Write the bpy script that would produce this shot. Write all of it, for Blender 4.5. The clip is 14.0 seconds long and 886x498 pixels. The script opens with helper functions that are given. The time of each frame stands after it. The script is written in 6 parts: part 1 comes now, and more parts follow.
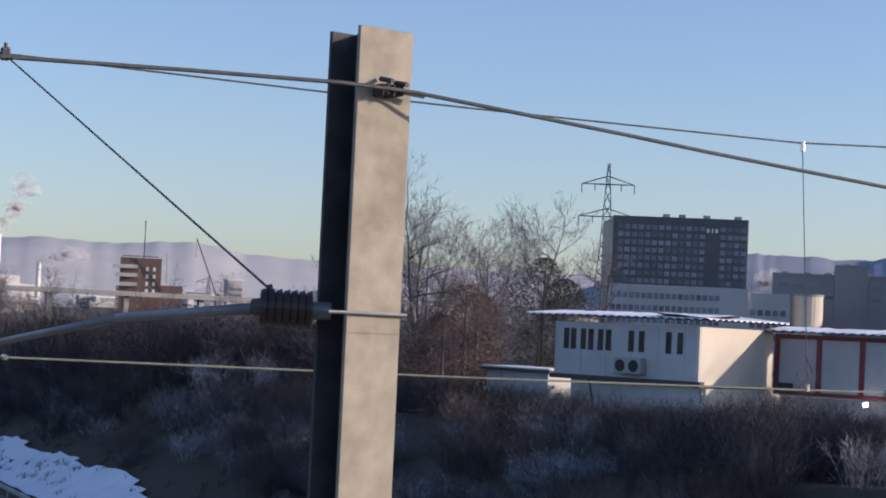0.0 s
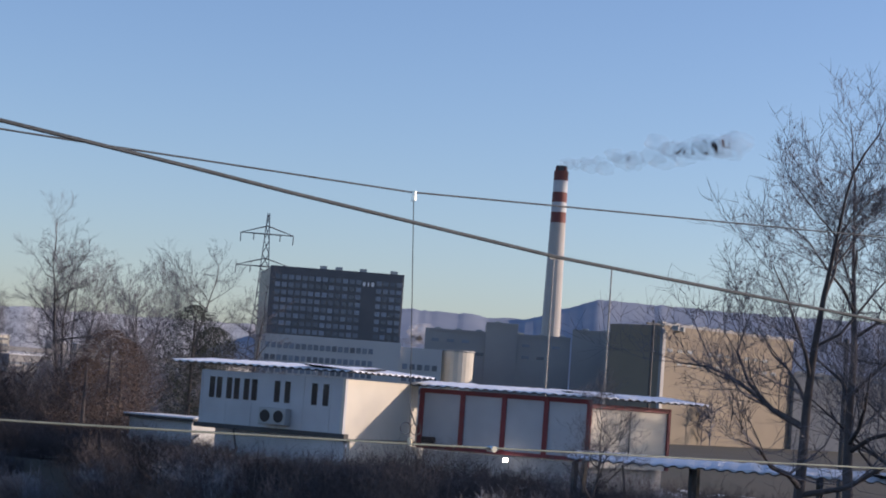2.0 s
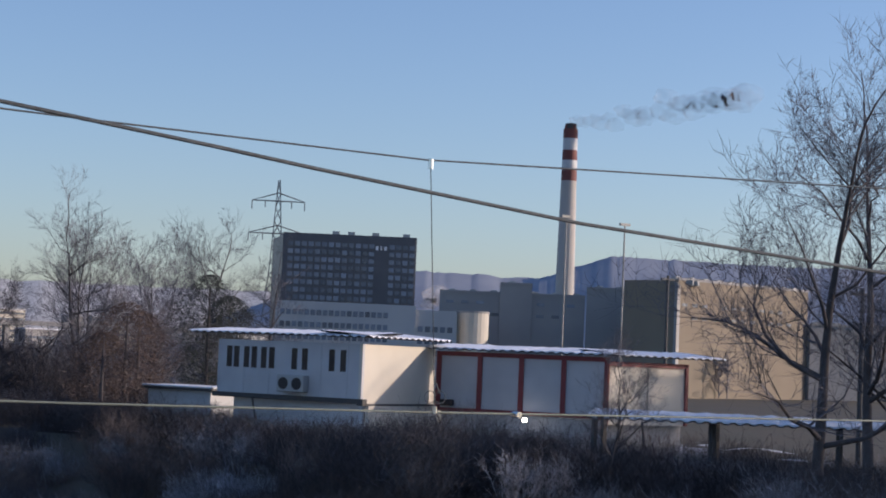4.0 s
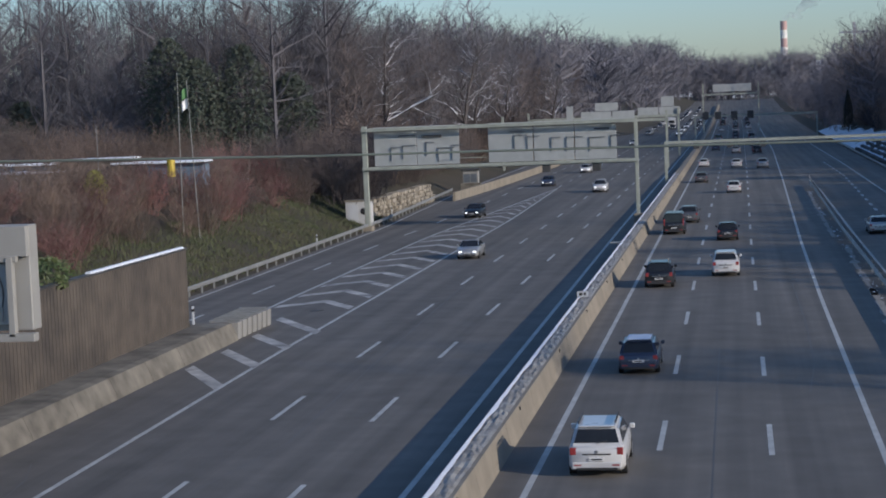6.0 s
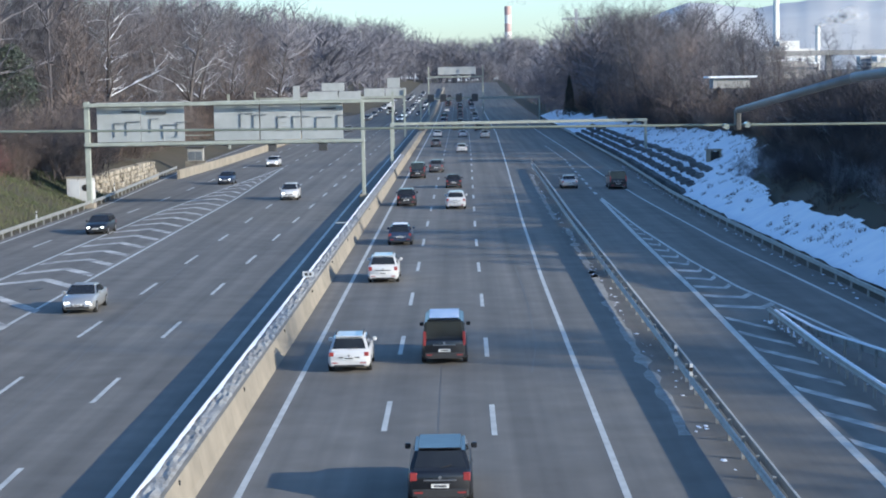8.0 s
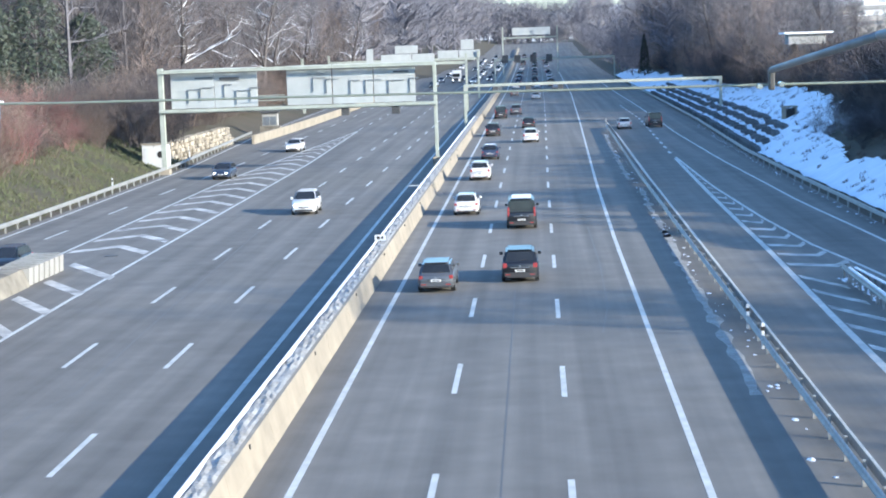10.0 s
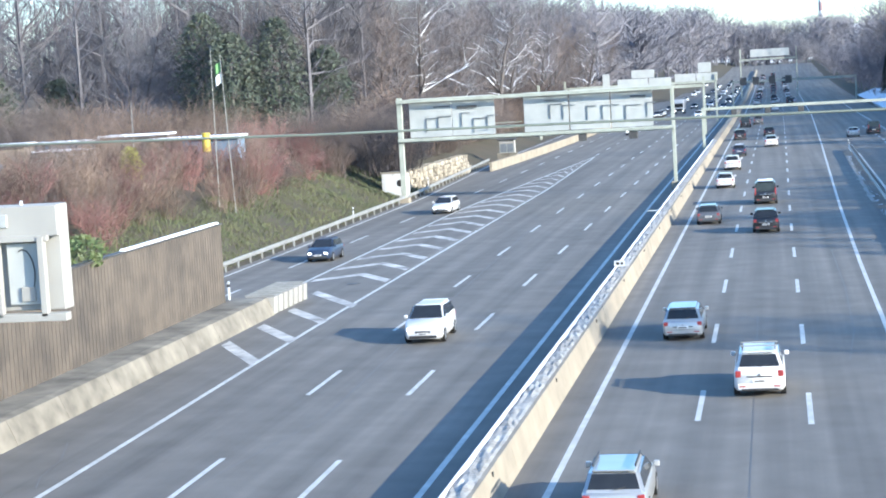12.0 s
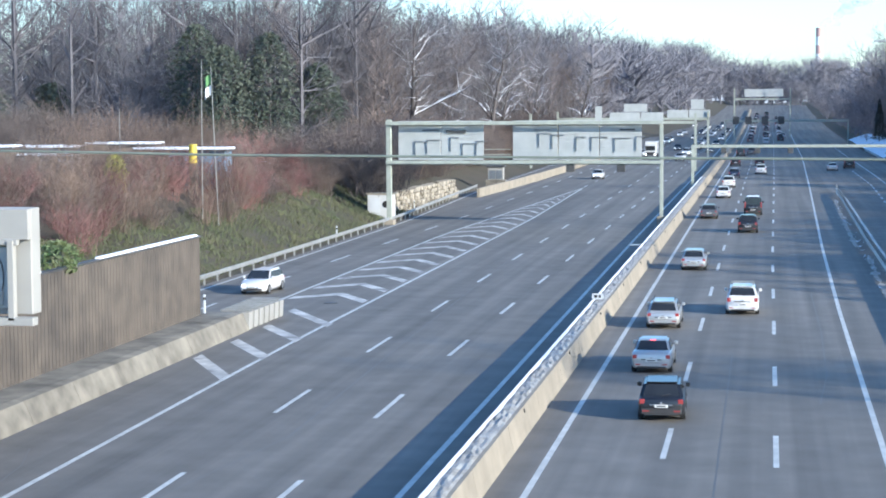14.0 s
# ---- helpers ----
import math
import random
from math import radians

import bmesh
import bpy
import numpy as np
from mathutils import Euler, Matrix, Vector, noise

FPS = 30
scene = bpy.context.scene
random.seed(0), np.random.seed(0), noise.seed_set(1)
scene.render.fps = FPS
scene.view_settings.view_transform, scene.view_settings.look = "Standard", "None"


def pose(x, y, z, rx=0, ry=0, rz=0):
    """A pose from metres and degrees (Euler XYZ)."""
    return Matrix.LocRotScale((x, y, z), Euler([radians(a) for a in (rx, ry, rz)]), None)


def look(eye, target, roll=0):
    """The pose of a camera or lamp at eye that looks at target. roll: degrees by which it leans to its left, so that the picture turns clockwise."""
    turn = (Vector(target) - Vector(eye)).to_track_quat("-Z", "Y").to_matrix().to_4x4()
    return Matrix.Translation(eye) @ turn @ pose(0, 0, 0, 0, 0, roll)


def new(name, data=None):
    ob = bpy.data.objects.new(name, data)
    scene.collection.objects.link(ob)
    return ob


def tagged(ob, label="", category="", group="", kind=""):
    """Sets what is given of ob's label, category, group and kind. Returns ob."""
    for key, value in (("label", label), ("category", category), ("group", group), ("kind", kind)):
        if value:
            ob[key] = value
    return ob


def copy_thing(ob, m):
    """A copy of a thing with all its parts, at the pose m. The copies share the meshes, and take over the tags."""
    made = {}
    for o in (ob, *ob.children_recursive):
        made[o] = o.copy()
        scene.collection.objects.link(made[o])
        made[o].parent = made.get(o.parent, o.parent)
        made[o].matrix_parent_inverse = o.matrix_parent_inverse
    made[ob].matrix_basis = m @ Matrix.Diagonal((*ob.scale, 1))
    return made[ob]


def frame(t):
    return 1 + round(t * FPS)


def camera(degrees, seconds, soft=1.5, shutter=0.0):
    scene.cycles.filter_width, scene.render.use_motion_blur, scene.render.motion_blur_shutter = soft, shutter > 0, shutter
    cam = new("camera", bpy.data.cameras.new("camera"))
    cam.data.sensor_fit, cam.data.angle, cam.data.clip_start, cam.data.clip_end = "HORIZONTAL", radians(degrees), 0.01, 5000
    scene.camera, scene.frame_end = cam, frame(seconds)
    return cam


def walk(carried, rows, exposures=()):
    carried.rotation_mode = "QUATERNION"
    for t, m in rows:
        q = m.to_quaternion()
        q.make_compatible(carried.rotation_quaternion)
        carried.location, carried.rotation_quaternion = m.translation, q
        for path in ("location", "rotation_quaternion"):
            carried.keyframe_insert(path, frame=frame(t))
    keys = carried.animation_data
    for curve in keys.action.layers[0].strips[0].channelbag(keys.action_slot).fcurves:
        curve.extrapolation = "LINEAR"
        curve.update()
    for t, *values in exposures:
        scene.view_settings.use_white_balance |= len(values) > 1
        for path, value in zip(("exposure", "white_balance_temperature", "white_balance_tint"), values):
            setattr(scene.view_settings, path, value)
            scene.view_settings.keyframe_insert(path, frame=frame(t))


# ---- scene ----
# ---- camera ----
cam = camera(26.736, 14.0, soft=1.9)

# seconds, heading (clockwise from +Y), pitch, lean, eye x, y, z
PATH = [
    (0.0, 23.031, 2.419, -2.670, -0.574, -0.359, 12.068),
    (0.5, 22.075, 2.992, -2.207, -0.158, -0.223, 12.053),
    (1.0, 23.290, 4.523, -3.899, 0.014, -0.195, 12.084),
    (1.5, 30.126, 5.095, -3.475, 0.139, -0.055, 12.090),
    (2.0, 33.381, 4.582, -4.157, 0.114, -0.103, 12.078),
    (2.2, 35.385, 4.375, -4.413, 0.158, -0.059, 12.085),
    (2.7, 38.600, 4.300, -4.200, 0.170, -0.050, 12.140),
    (3.3, 39.400, 4.000, -3.600, 0.150, -0.030, 12.140),
    (3.9, 34.600, 3.500, -2.600, 0.100, -0.020, 12.140),
    (4.3, 27.578, 3.051, -1.470, 0.057, -0.014, 12.087),
    (4.5, 23.157, 2.928, -0.189, 0.036, 0.014, 12.100),
    (4.8, 15.540, 2.771, 1.779, -0.048, -0.018, 12.103),
    (5.0, 9.720, 2.327, 2.958, -0.051, 0.105, 12.105),
    (5.2, 2.758, 1.775, 3.419, -0.069, 0.011, 12.092),
    (5.5, -4.237, 0.731, 2.773, -0.204, -0.075, 12.089),
    (6.0, -9.042, -4.324, 2.318, -0.096, -0.238, 12.064),
    (6.5, -5.271, -5.298, 1.162, -0.162, -0.356, 12.057),
    (7.0, -2.470, -5.047, 0.309, -0.137, -0.228, 12.050),
    (7.5, -0.525, -4.107, -0.467, -0.117, -0.060, 12.018),
    (8.0, -0.587, -5.195, 1.016, -0.189, 0.059, 12.065),
    (8.2, -0.985, -5.873, 0.752, -0.211, 0.046, 12.063),
    (10.3, -3.895, -6.500, 2.572, 0.166, 0.109, 12.082),
    (10.5, -4.454, -6.830, 2.774, 0.157, 0.116, 12.084),
    (11.0, -4.970, -6.513, 2.243, 0.111, 0.224, 12.104),
    (11.5, -5.304, -5.680, 2.493, 0.138, 0.157, 12.096),
    (12.0, -10.295, -5.176, 3.301, 0.031, 0.265, 12.088),
    (12.5, -14.361, -5.212, 3.343, 0.085, 0.223, 12.084),
    (13.0, -14.542, -5.384, 3.714, 0.198, 0.097, 12.096),
    (13.5, -13.798, -4.351, 0.542, 0.299, 0.351, 12.085),
    (14.0, -9.883, -4.469, 0.345, 0.444, 0.571, 12.107),
]


def eye_pose(yaw, pitch, lean, x, y, z):
    a, b = radians(yaw), radians(pitch)
    way = Vector((math.sin(a) * math.cos(b), math.cos(a) * math.cos(b), math.sin(b)))
    return look((x, y, z), Vector((x, y, z)) + way, -lean)


walk(cam, [(t, eye_pose(*r)) for t, *r in PATH],
     exposures=[(0, 0.16, 6250, 23), (2.2, 0.06, 6200, 22), (4.8, -0.08, 6100, 21), (5.2, -0.32, 5950, 19), (5.5, -0.5, 5850, 18), (6.0, -0.25, 5650, 12), (6.5, 1.12, 5600, 7), (7.0, 1.35, 5600, 7), (7.5, 1.15, 5550, 7), (8.0, 0.78, 5500, 6), (10.3, 1.6, 5500, 5), (12.5, 1.66, 5500, 4), (13.2, 1.63, 5500, 4), (14, 1.26, 5350, 5)])

# ---- sky and sun ----
world = bpy.data.worlds.new("sky")
scene.world = world
world.use_nodes = True
SUN_AZ, SUN_EL = 118.0, 17.0
wn = world.node_tree.nodes
sky = wn.new("ShaderNodeTexSky")
sky.sky_type = "NISHITA"
sky.sun_disc = False
sky.sun_elevation, sky.sun_rotation = radians(SUN_EL), radians(SUN_AZ)
sky.air_density, sky.dust_density, sky.ozone_density = 1.0, 0.8, 3.3
wn["Background"].inputs["Strength"].default_value = 0.15
world.node_tree.links.new(sky.outputs["Color"], wn["Background"].inputs["Color"])
sun = new("sun", bpy.data.lights.new("sun", "SUN"))
sun.data.energy, sun.data.angle, sun.data.color = 3.9, radians(0.6), (1.0, 0.83, 0.62)
sun.matrix_world = look((0, 0, 0), (-math.sin(radians(SUN_AZ)) * math.cos(radians(SUN_EL)), -math.cos(radians(SUN_AZ)) * math.cos(radians(SUN_EL)), -math.sin(radians(SUN_EL))))

# ---- helpers for building ----
def mat(name, c1, c2=None, scale=2.0, rough=0.8, bump=0.15, metal=0.0, coarse=0.25, fine=30.0, clear=0.0, vary=0.0, streak=0.0):
    """Procedural surface: two colours mixed by noise at two scales, with a fine relief."""
    m = bpy.data.materials.new(name)
    m.use_nodes = True
    nt = m.node_tree
    n, ln = nt.nodes, nt.links
    bsdf = n["Principled BSDF"]
    c2 = c2 or tuple(v * 0.72 for v in c1)
    co = n.new("ShaderNodeTexCoord")
    t1, t2, t3 = (n.new("ShaderNodeTexNoise") for _ in range(3))
    for t, s, d in ((t1, scale, 5), (t2, scale * coarse, 3), (t3, fine, 4)):
        t.inputs["Scale"].default_value, t.inputs["Detail"].default_value = s, d
        ln.new(co.outputs["Object"], t.inputs["Vector"])
    mixf = n.new("ShaderNodeMath")
    mixf.operation = "ADD"
    ln.new(t1.outputs["Fac"], mixf.inputs[0])
    ln.new(t2.outputs["Fac"], mixf.inputs[1])
    ramp = n.new("ShaderNodeMapRange")
    ramp.inputs["From Min"].default_value, ramp.inputs["From Max"].default_value = 0.72, 1.28
    ln.new(mixf.outputs[0], ramp.inputs["Value"])
    mx = n.new("ShaderNodeMix")
    mx.data_type = "RGBA"
    mx.inputs["A"].default_value, mx.inputs["B"].default_value = (*c1, 1), (*c2, 1)
    ln.new(ramp.outputs["Result"], mx.inputs["Factor"])
    col = mx.outputs["Result"]
    if streak:
        mp, ts, sr, mm = n.new("ShaderNodeMapping"), n.new("ShaderNodeTexNoise"), n.new("ShaderNodeMapRange"), n.new("ShaderNodeMix")
        mp.inputs["Scale"].default_value = (0.9, 0.012, 0.3)
        ts.inputs["Scale"].default_value, ts.inputs["Detail"].default_value = 1.0, 4
        sr.inputs["From Min"].default_value, sr.inputs["From Max"].default_value = 0.3, 0.7
        sr.inputs["To Min"].default_value, sr.inputs["To Max"].default_value = 1 - streak, 1 + streak * 0.6
        ln.new(co.outputs["Object"], mp.inputs["Vector"])
        ln.new(mp.outputs["Vector"], ts.inputs["Vector"])
        ln.new(ts.outputs["Fac"], sr.inputs["Value"])
        mm.data_type, mm.blend_type = "RGBA", "MULTIPLY"
        mm.inputs["Factor"].default_value = 1.0
        ln.new(col, mm.inputs["A"])
        ln.new(sr.outputs["Result"], mm.inputs["B"])
        col = mm.outputs["Result"]
    if vary:
        info, hsv, mr = n.new("ShaderNodeObjectInfo"), n.new("ShaderNodeHueSaturation"), n.new("ShaderNodeMapRange")
        mr.inputs["To Min"].default_value, mr.inputs["To Max"].default_value = 1 - vary, 1 + vary
        ln.new(info.outputs["Random"], mr.inputs["Value"])
        ln.new(mr.outputs["Result"], hsv.inputs["Value"])
        ln.new(col, hsv.inputs["Color"])
        col = hsv.outputs["Color"]
    ln.new(col, bsdf.inputs["Base Color"])
    rr = n.new("ShaderNodeMapRange")
    rr.inputs["To Min"].default_value, rr.inputs["To Max"].default_value = max(0.02, rough - 0.08), min(1, rough + 0.08)
    ln.new(t1.outputs["Fac"], rr.inputs["Value"])
    ln.new(rr.outputs["Result"], bsdf.inputs["Roughness"])
    bsdf.inputs["Metallic"].default_value = metal
    bsdf.inputs["Coat Weight"].default_value = clear
    if bump:
        b = n.new("ShaderNodeBump")
        b.inputs["Strength"].default_value, b.inputs["Distance"].default_value = bump, 0.02
        ln.new(t3.outputs["Fac"], b.inputs["Height"])
        ln.new(b.outputs["Normal"], bsdf.inputs["Normal"])
    return m


def glow(name, color, power):
    m = bpy.data.materials.new(name)
    m.use_nodes = True
    b = m.node_tree.nodes["Principled BSDF"]
    b.inputs["Base Color"].default_value = (*color, 1)
    b.inputs["Emission Color"].default_value = (*color, 1)
    b.inputs["Emission Strength"].default_value = power
    return m


def mesh_of(name, verts, faces, material, smooth=False):
    me = bpy.data.meshes.new(name)
    me.from_pydata([tuple(map(float, v)) for v in verts], [], faces)
    for mm in (material if isinstance(material, (list, tuple)) else [material]):
        me.materials.append(mm)
    if smooth:
        me.polygons.foreach_set("use_smooth", [True] * len(me.polygons))
    me.update()
    return me


def under(ob, parent):
    if parent is not None:
        ob.parent = parent
    return ob


def part(name, bm, material, parent=None, label="", smooth=False):
    """Links a bmesh as one mesh object under a thing or a part."""
    me = bpy.data.meshes.new(name)
    bm.normal_update()
    bm.to_mesh(me)
    bm.free()
    me.materials.append(material)
    if smooth:
        me.polygons.foreach_set("use_smooth", [True] * len(me.polygons))
    ob = under(new(name, me), parent)
    return tagged(ob, label)


def add_box(bm, x0, x1, y0, y1, z0, z1, bevel=0.0):
    m = Matrix.Translation(((x0 + x1) / 2, (y0 + y1) / 2, (z0 + z1) / 2)) @ Matrix.Diagonal((x1 - x0, y1 - y0, z1 - z0, 1))
    g = bmesh.ops.create_cube(bm, size=1, matrix=m)
    if bevel:
        es = list({e for v in g["verts"] for e in v.link_edges})
        bmesh.ops.bevel(bm, geom=es, offset=bevel, segments=1, affect="EDGES")
    return bm


def box(x0, x1, y0, y1, z0, z1, bevel=0.0):
    return add_box(bmesh.new(), x0, x1, y0, y1, z0, z1, bevel)


def add_rod(bm, a, b, r, seg=8, r2=None):
    a, b = Vector(a), Vector(b)
    q = (b - a).to_track_quat("Z", "Y").to_matrix().to_4x4()
    bmesh.ops.create_cone(bm, cap_ends=True, segments=seg, radius1=r, radius2=r if r2 is None else r2, depth=(b - a).length,
                          matrix=Matrix.Translation((a + b) / 2) @ q)
    return bm


def rod(a, b, r, seg=8, r2=None):
    return add_rod(bmesh.new(), a, b, r, seg, r2)


def empty(name, x=0, y=0, z=0, rz=0, **tags):
    ob = new(name)
    ob.empty_display_size = 0.3
    ob.matrix_basis = pose(x, y, z, 0, 0, rz)
    return tagged(ob, **tags)


def interp(t, pts):
    return float(np.interp(t, [p[0] for p in pts], [p[1] for p in pts]))


# ---- materials ----
ASPHALT = mat("asphalt", (0.180, 0.166, 0.146), (0.130, 0.120, 0.106), 0.5, 0.8, 0.12, coarse=0.1, fine=60, streak=0.3)
PAINT = mat("road_paint", (0.58, 0.58, 0.55), (0.42, 0.42, 0.40), 1.5, 0.6, 0.1, fine=40)
CONCRETE = mat("concrete", (0.30, 0.262, 0.205), (0.22, 0.195, 0.155), 0.9, 0.85, 0.25, fine=25)
GALV = mat("galvanised_steel", (0.33, 0.33, 0.315), (0.24, 0.24, 0.23), 3, 0.5, 0.05, metal=0.2)
GANTRY = mat("gantry_paint", (0.36, 0.38, 0.33), (0.28, 0.30, 0.26), 1.2, 0.6, 0.08)
PANEL = mat("aluminium_panel", (0.43, 0.445, 0.44), (0.36, 0.375, 0.37), 1.0, 0.55, 0.05, metal=0.1)
SNOW = mat("snow", (0.86, 0.88, 0.92), (0.74, 0.78, 0.86), 0.8, 0.9, 0.5, fine=6)
SNOWY = mat("snow_gravel", (0.43, 0.415, 0.385), (0.24, 0.222, 0.195), 9.0, 0.9, 0.8, coarse=0.12, fine=14)
EARTH = mat("earth_grass", (0.05, 0.047, 0.03), (0.07, 0.055, 0.038), 0.5, 0.95, 0.5, fine=5)
BROWN = mat("brown_cladding", (0.088, 0.072, 0.059), (0.044, 0.037, 0.033), 0.9, 0.7, 0.1)
BARK = mat("bark", (0.115, 0.102, 0.1), (0.08, 0.071, 0.07), 2.0, 0.95, 0.2, vary=0.25)
WHITE = mat("white_paint", (0.55, 0.565, 0.58), (0.47, 0.485, 0.505), 0.8, 0.6, 0.06)
CABLE = mat("cable_steel", (0.10, 0.112, 0.118), (0.07, 0.08, 0.085), 20, 0.75, 0.0, metal=0.1)
DARK = mat("dark_rubber", (0.02, 0.018, 0.018), (0.03, 0.025, 0.024), 5, 0.6, 0.1)
FACADE_DARK = mat("dark_facade", (0.10, 0.105, 0.12), (0.08, 0.085, 0.1), 0.2, 0.4, 0.0)
FACTORY = mat("factory_concrete", (0.36, 0.35, 0.34), (0.28, 0.28, 0.28), 0.1, 0.85, 0.05)
# Hill woods lightened towards the sky: painted distance haze.
HILL_HAZED = mat("hazed_hill_woods", (0.50, 0.49, 0.48), (0.56, 0.55, 0.53), 0.01, 1.0, 0.0)
BRICK = mat("red_brick", (0.20, 0.12, 0.10), (0.15, 0.095, 0.08), 0.3, 0.85, 0.05)
PAINT_WORN = mat("worn_road_paint", (0.62, 0.60, 0.56), (0.22, 0.21, 0.20), 0.9, 0.7, 0.1, coarse=0.5, fine=40)
TAR = mat("tar", (0.10, 0.098, 0.095), (0.125, 0.12, 0.115), 4, 0.6, 0.05)
CONCRETE_STAIN = mat("stained_concrete", (0.25, 0.228, 0.185), (0.10, 0.09, 0.075), 0.5, 0.88, 0.3, coarse=1.8, fine=20)
# Darker steel: the shade in the mast's recess put into the colour.
MAST_SHADE = mat("shade_tinted_steel", (0.075, 0.078, 0.085), (0.045, 0.047, 0.054), 3.0, 0.8, 0.2, coarse=2.0, fine=60)
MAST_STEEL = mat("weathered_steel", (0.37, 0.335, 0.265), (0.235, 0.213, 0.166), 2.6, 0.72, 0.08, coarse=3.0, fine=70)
DARKMETAL = mat("dark_metal", (0.06, 0.06, 0.062), (0.09, 0.088, 0.085), 4, 0.6, 0.1, metal=0.3)
STONE = mat("limestone", (0.36, 0.32, 0.25), (0.17, 0.15, 0.12), 0.8, 0.9, 0.4, fine=8, vary=0.3)
DARKSTONE = mat("dark_gabion", (0.055, 0.06, 0.065), (0.14, 0.145, 0.15), 1.6, 0.95, 0.5, fine=6, vary=0.3)
SIGNBOX = mat("grey_paint", (0.34, 0.332, 0.31), (0.285, 0.278, 0.26), 0.7, 0.6, 0.06)
RUST = mat("rusty_iron", (0.10, 0.075, 0.06), (0.055, 0.045, 0.04), 14, 0.85, 0.4, fine=90)
CONTACT = mat("copper_wire", (0.24, 0.27, 0.22), (0.18, 0.2, 0.17), 6, 0.5, 0.0, metal=0.3)
INSUL = mat("insulator_glaze", (0.028, 0.02, 0.02), (0.04, 0.028, 0.026), 9, 0.38, 0.05)
GALVD = mat("grey_tube", (0.20, 0.22, 0.24), (0.15, 0.165, 0.18), 5, 0.5, 0.05, metal=0.4)
SHINY = mat("bright_steel", (0.75, 0.75, 0.72), (0.65, 0.65, 0.62), 5, 0.22, 0.0, metal=1.0)
# Cool purple cast in the twig colour stands in for distance haze.
TWIG_HAZED = mat("twigs", (0.150, 0.143, 0.158), (0.112, 0.108, 0.122), 1.0, 0.95, 0.0, vary=0.3)
# Far crowns: paler and bluer, with the haze mixed into the base colour.
TWIG_FAR_HAZED = mat("hazed_far_twigs", (0.19, 0.187, 0.215), (0.155, 0.152, 0.178), 0.05, 1.0, 0.0)
PALEBARK = mat("pale_bark", (0.22, 0.205, 0.19), (0.12, 0.11, 0.105), 3, 0.9, 0.2, vary=0.2)
SHRUB_BROWN = mat("brown_twigs", (0.145, 0.118, 0.108), (0.1, 0.082, 0.076), 1.0, 0.95, 0.0, vary=0.35)
SHRUB_RED = mat("red_twigs", (0.21, 0.105, 0.098), (0.15, 0.085, 0.08), 1.0, 0.9, 0.0, vary=0.3)
SHRUB_RUST = mat("rust_twigs", (0.19, 0.14, 0.112), (0.14, 0.105, 0.088), 1.0, 0.95, 0.0, vary=0.35)
SHRUB_DARK = mat("dark_twigs", (0.064, 0.058, 0.064), (0.048, 0.045, 0.052), 1.0, 0.95, 0.0, vary=0.35)
SHRUB_FROST = mat("frosted_twigs", (0.066, 0.06, 0.066), (0.40, 0.42, 0.47), 1.6, 0.95, 0.0, vary=0.3)
LEAF_DARK = mat("dark_needles", (0.028, 0.034, 0.03), (0.045, 0.05, 0.042), 1.5, 0.9, 0.0)
LEAF_BROWN = mat("brown_leaves", (0.09, 0.055, 0.04), (0.05, 0.038, 0.032), 1.5, 0.9, 0.0)
LEAF_IVY = mat("ivy_leaves", (0.035, 0.05, 0.035), (0.055, 0.065, 0.05), 1.0, 0.7, 0.0)
LEAF_GREEN = mat("green_leaves", (0.07, 0.12, 0.035), (0.12, 0.13, 0.06), 2.5, 0.6, 0.0)
LEAF_YELLOW = mat("yellow_leaves", (0.24, 0.22, 0.05), (0.15, 0.16, 0.05), 2.5, 0.7, 0.0)
GRASS = mat("grass_blades", (0.085, 0.105, 0.048), (0.115, 0.115, 0.062), 0.5, 0.9, 0.0)
GLASS_DARK = mat("dark_window", (0.02, 0.022, 0.028), (0.03, 0.032, 0.04), 1, 0.12, 0.0)
GLASS_BLUE = mat("window_glass", (0.20, 0.24, 0.30), (0.11, 0.13, 0.17), 0.35, 0.15, 0.0, vary=0.4)
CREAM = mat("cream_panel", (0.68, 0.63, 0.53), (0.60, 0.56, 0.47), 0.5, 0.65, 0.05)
REDPAINT = mat("dark_red_paint", (0.24, 0.035, 0.04), (0.18, 0.03, 0.035), 1.5, 0.5, 0.05)
PALEWALL = mat("pale_render", (0.56, 0.56, 0.55), (0.47, 0.47, 0.47), 0.12, 0.85, 0.05)
TANWALL = mat("tan_render", (0.27, 0.225, 0.165), (0.23, 0.19, 0.145), 0.1, 0.85, 0.05)
SIGN_WHITE = mat("white_lettering", (0.8, 0.8, 0.8), (0.74, 0.74, 0.74), 1, 0.5, 0.0)
CHIMNEY = mat("chimney_concrete", (0.50, 0.47, 0.44), (0.42, 0.40, 0.38), 0.1, 0.85, 0.05)
REDBAND = mat("red_band_paint", (0.20, 0.06, 0.05), (0.16, 0.05, 0.045), 0.4, 0.7, 0.0)
BRIGHT = mat("bright_render", (0.82, 0.80, 0.77), (0.76, 0.75, 0.72), 0.1, 0.8, 0.0)
PYLON = mat("pylon_steel", (0.20, 0.21, 0.23), (0.16, 0.17, 0.19), 0.3, 0.6, 0.0, metal=0.3)
# Bluish colour of the nearer ridge imitates haze over dark woods.
HILLNEAR_HAZED = mat("hazed_near_hill_woods", (0.20, 0.235, 0.30), (0.27, 0.30, 0.36), 0.02, 1.0, 0.0)
HUTWOOD = mat("hut_wood", (0.24, 0.20, 0.16), (0.16, 0.13, 0.11), 1.2, 0.85, 0.1)
HUTBLUE = mat("hut_blue", (0.16, 0.22, 0.30), (0.12, 0.17, 0.24), 1.2, 0.8, 0.1)
FLAGGREEN = mat("green_cloth", (0.12, 0.26, 0.10), (0.10, 0.2, 0.09), 3, 0.9, 0.0)
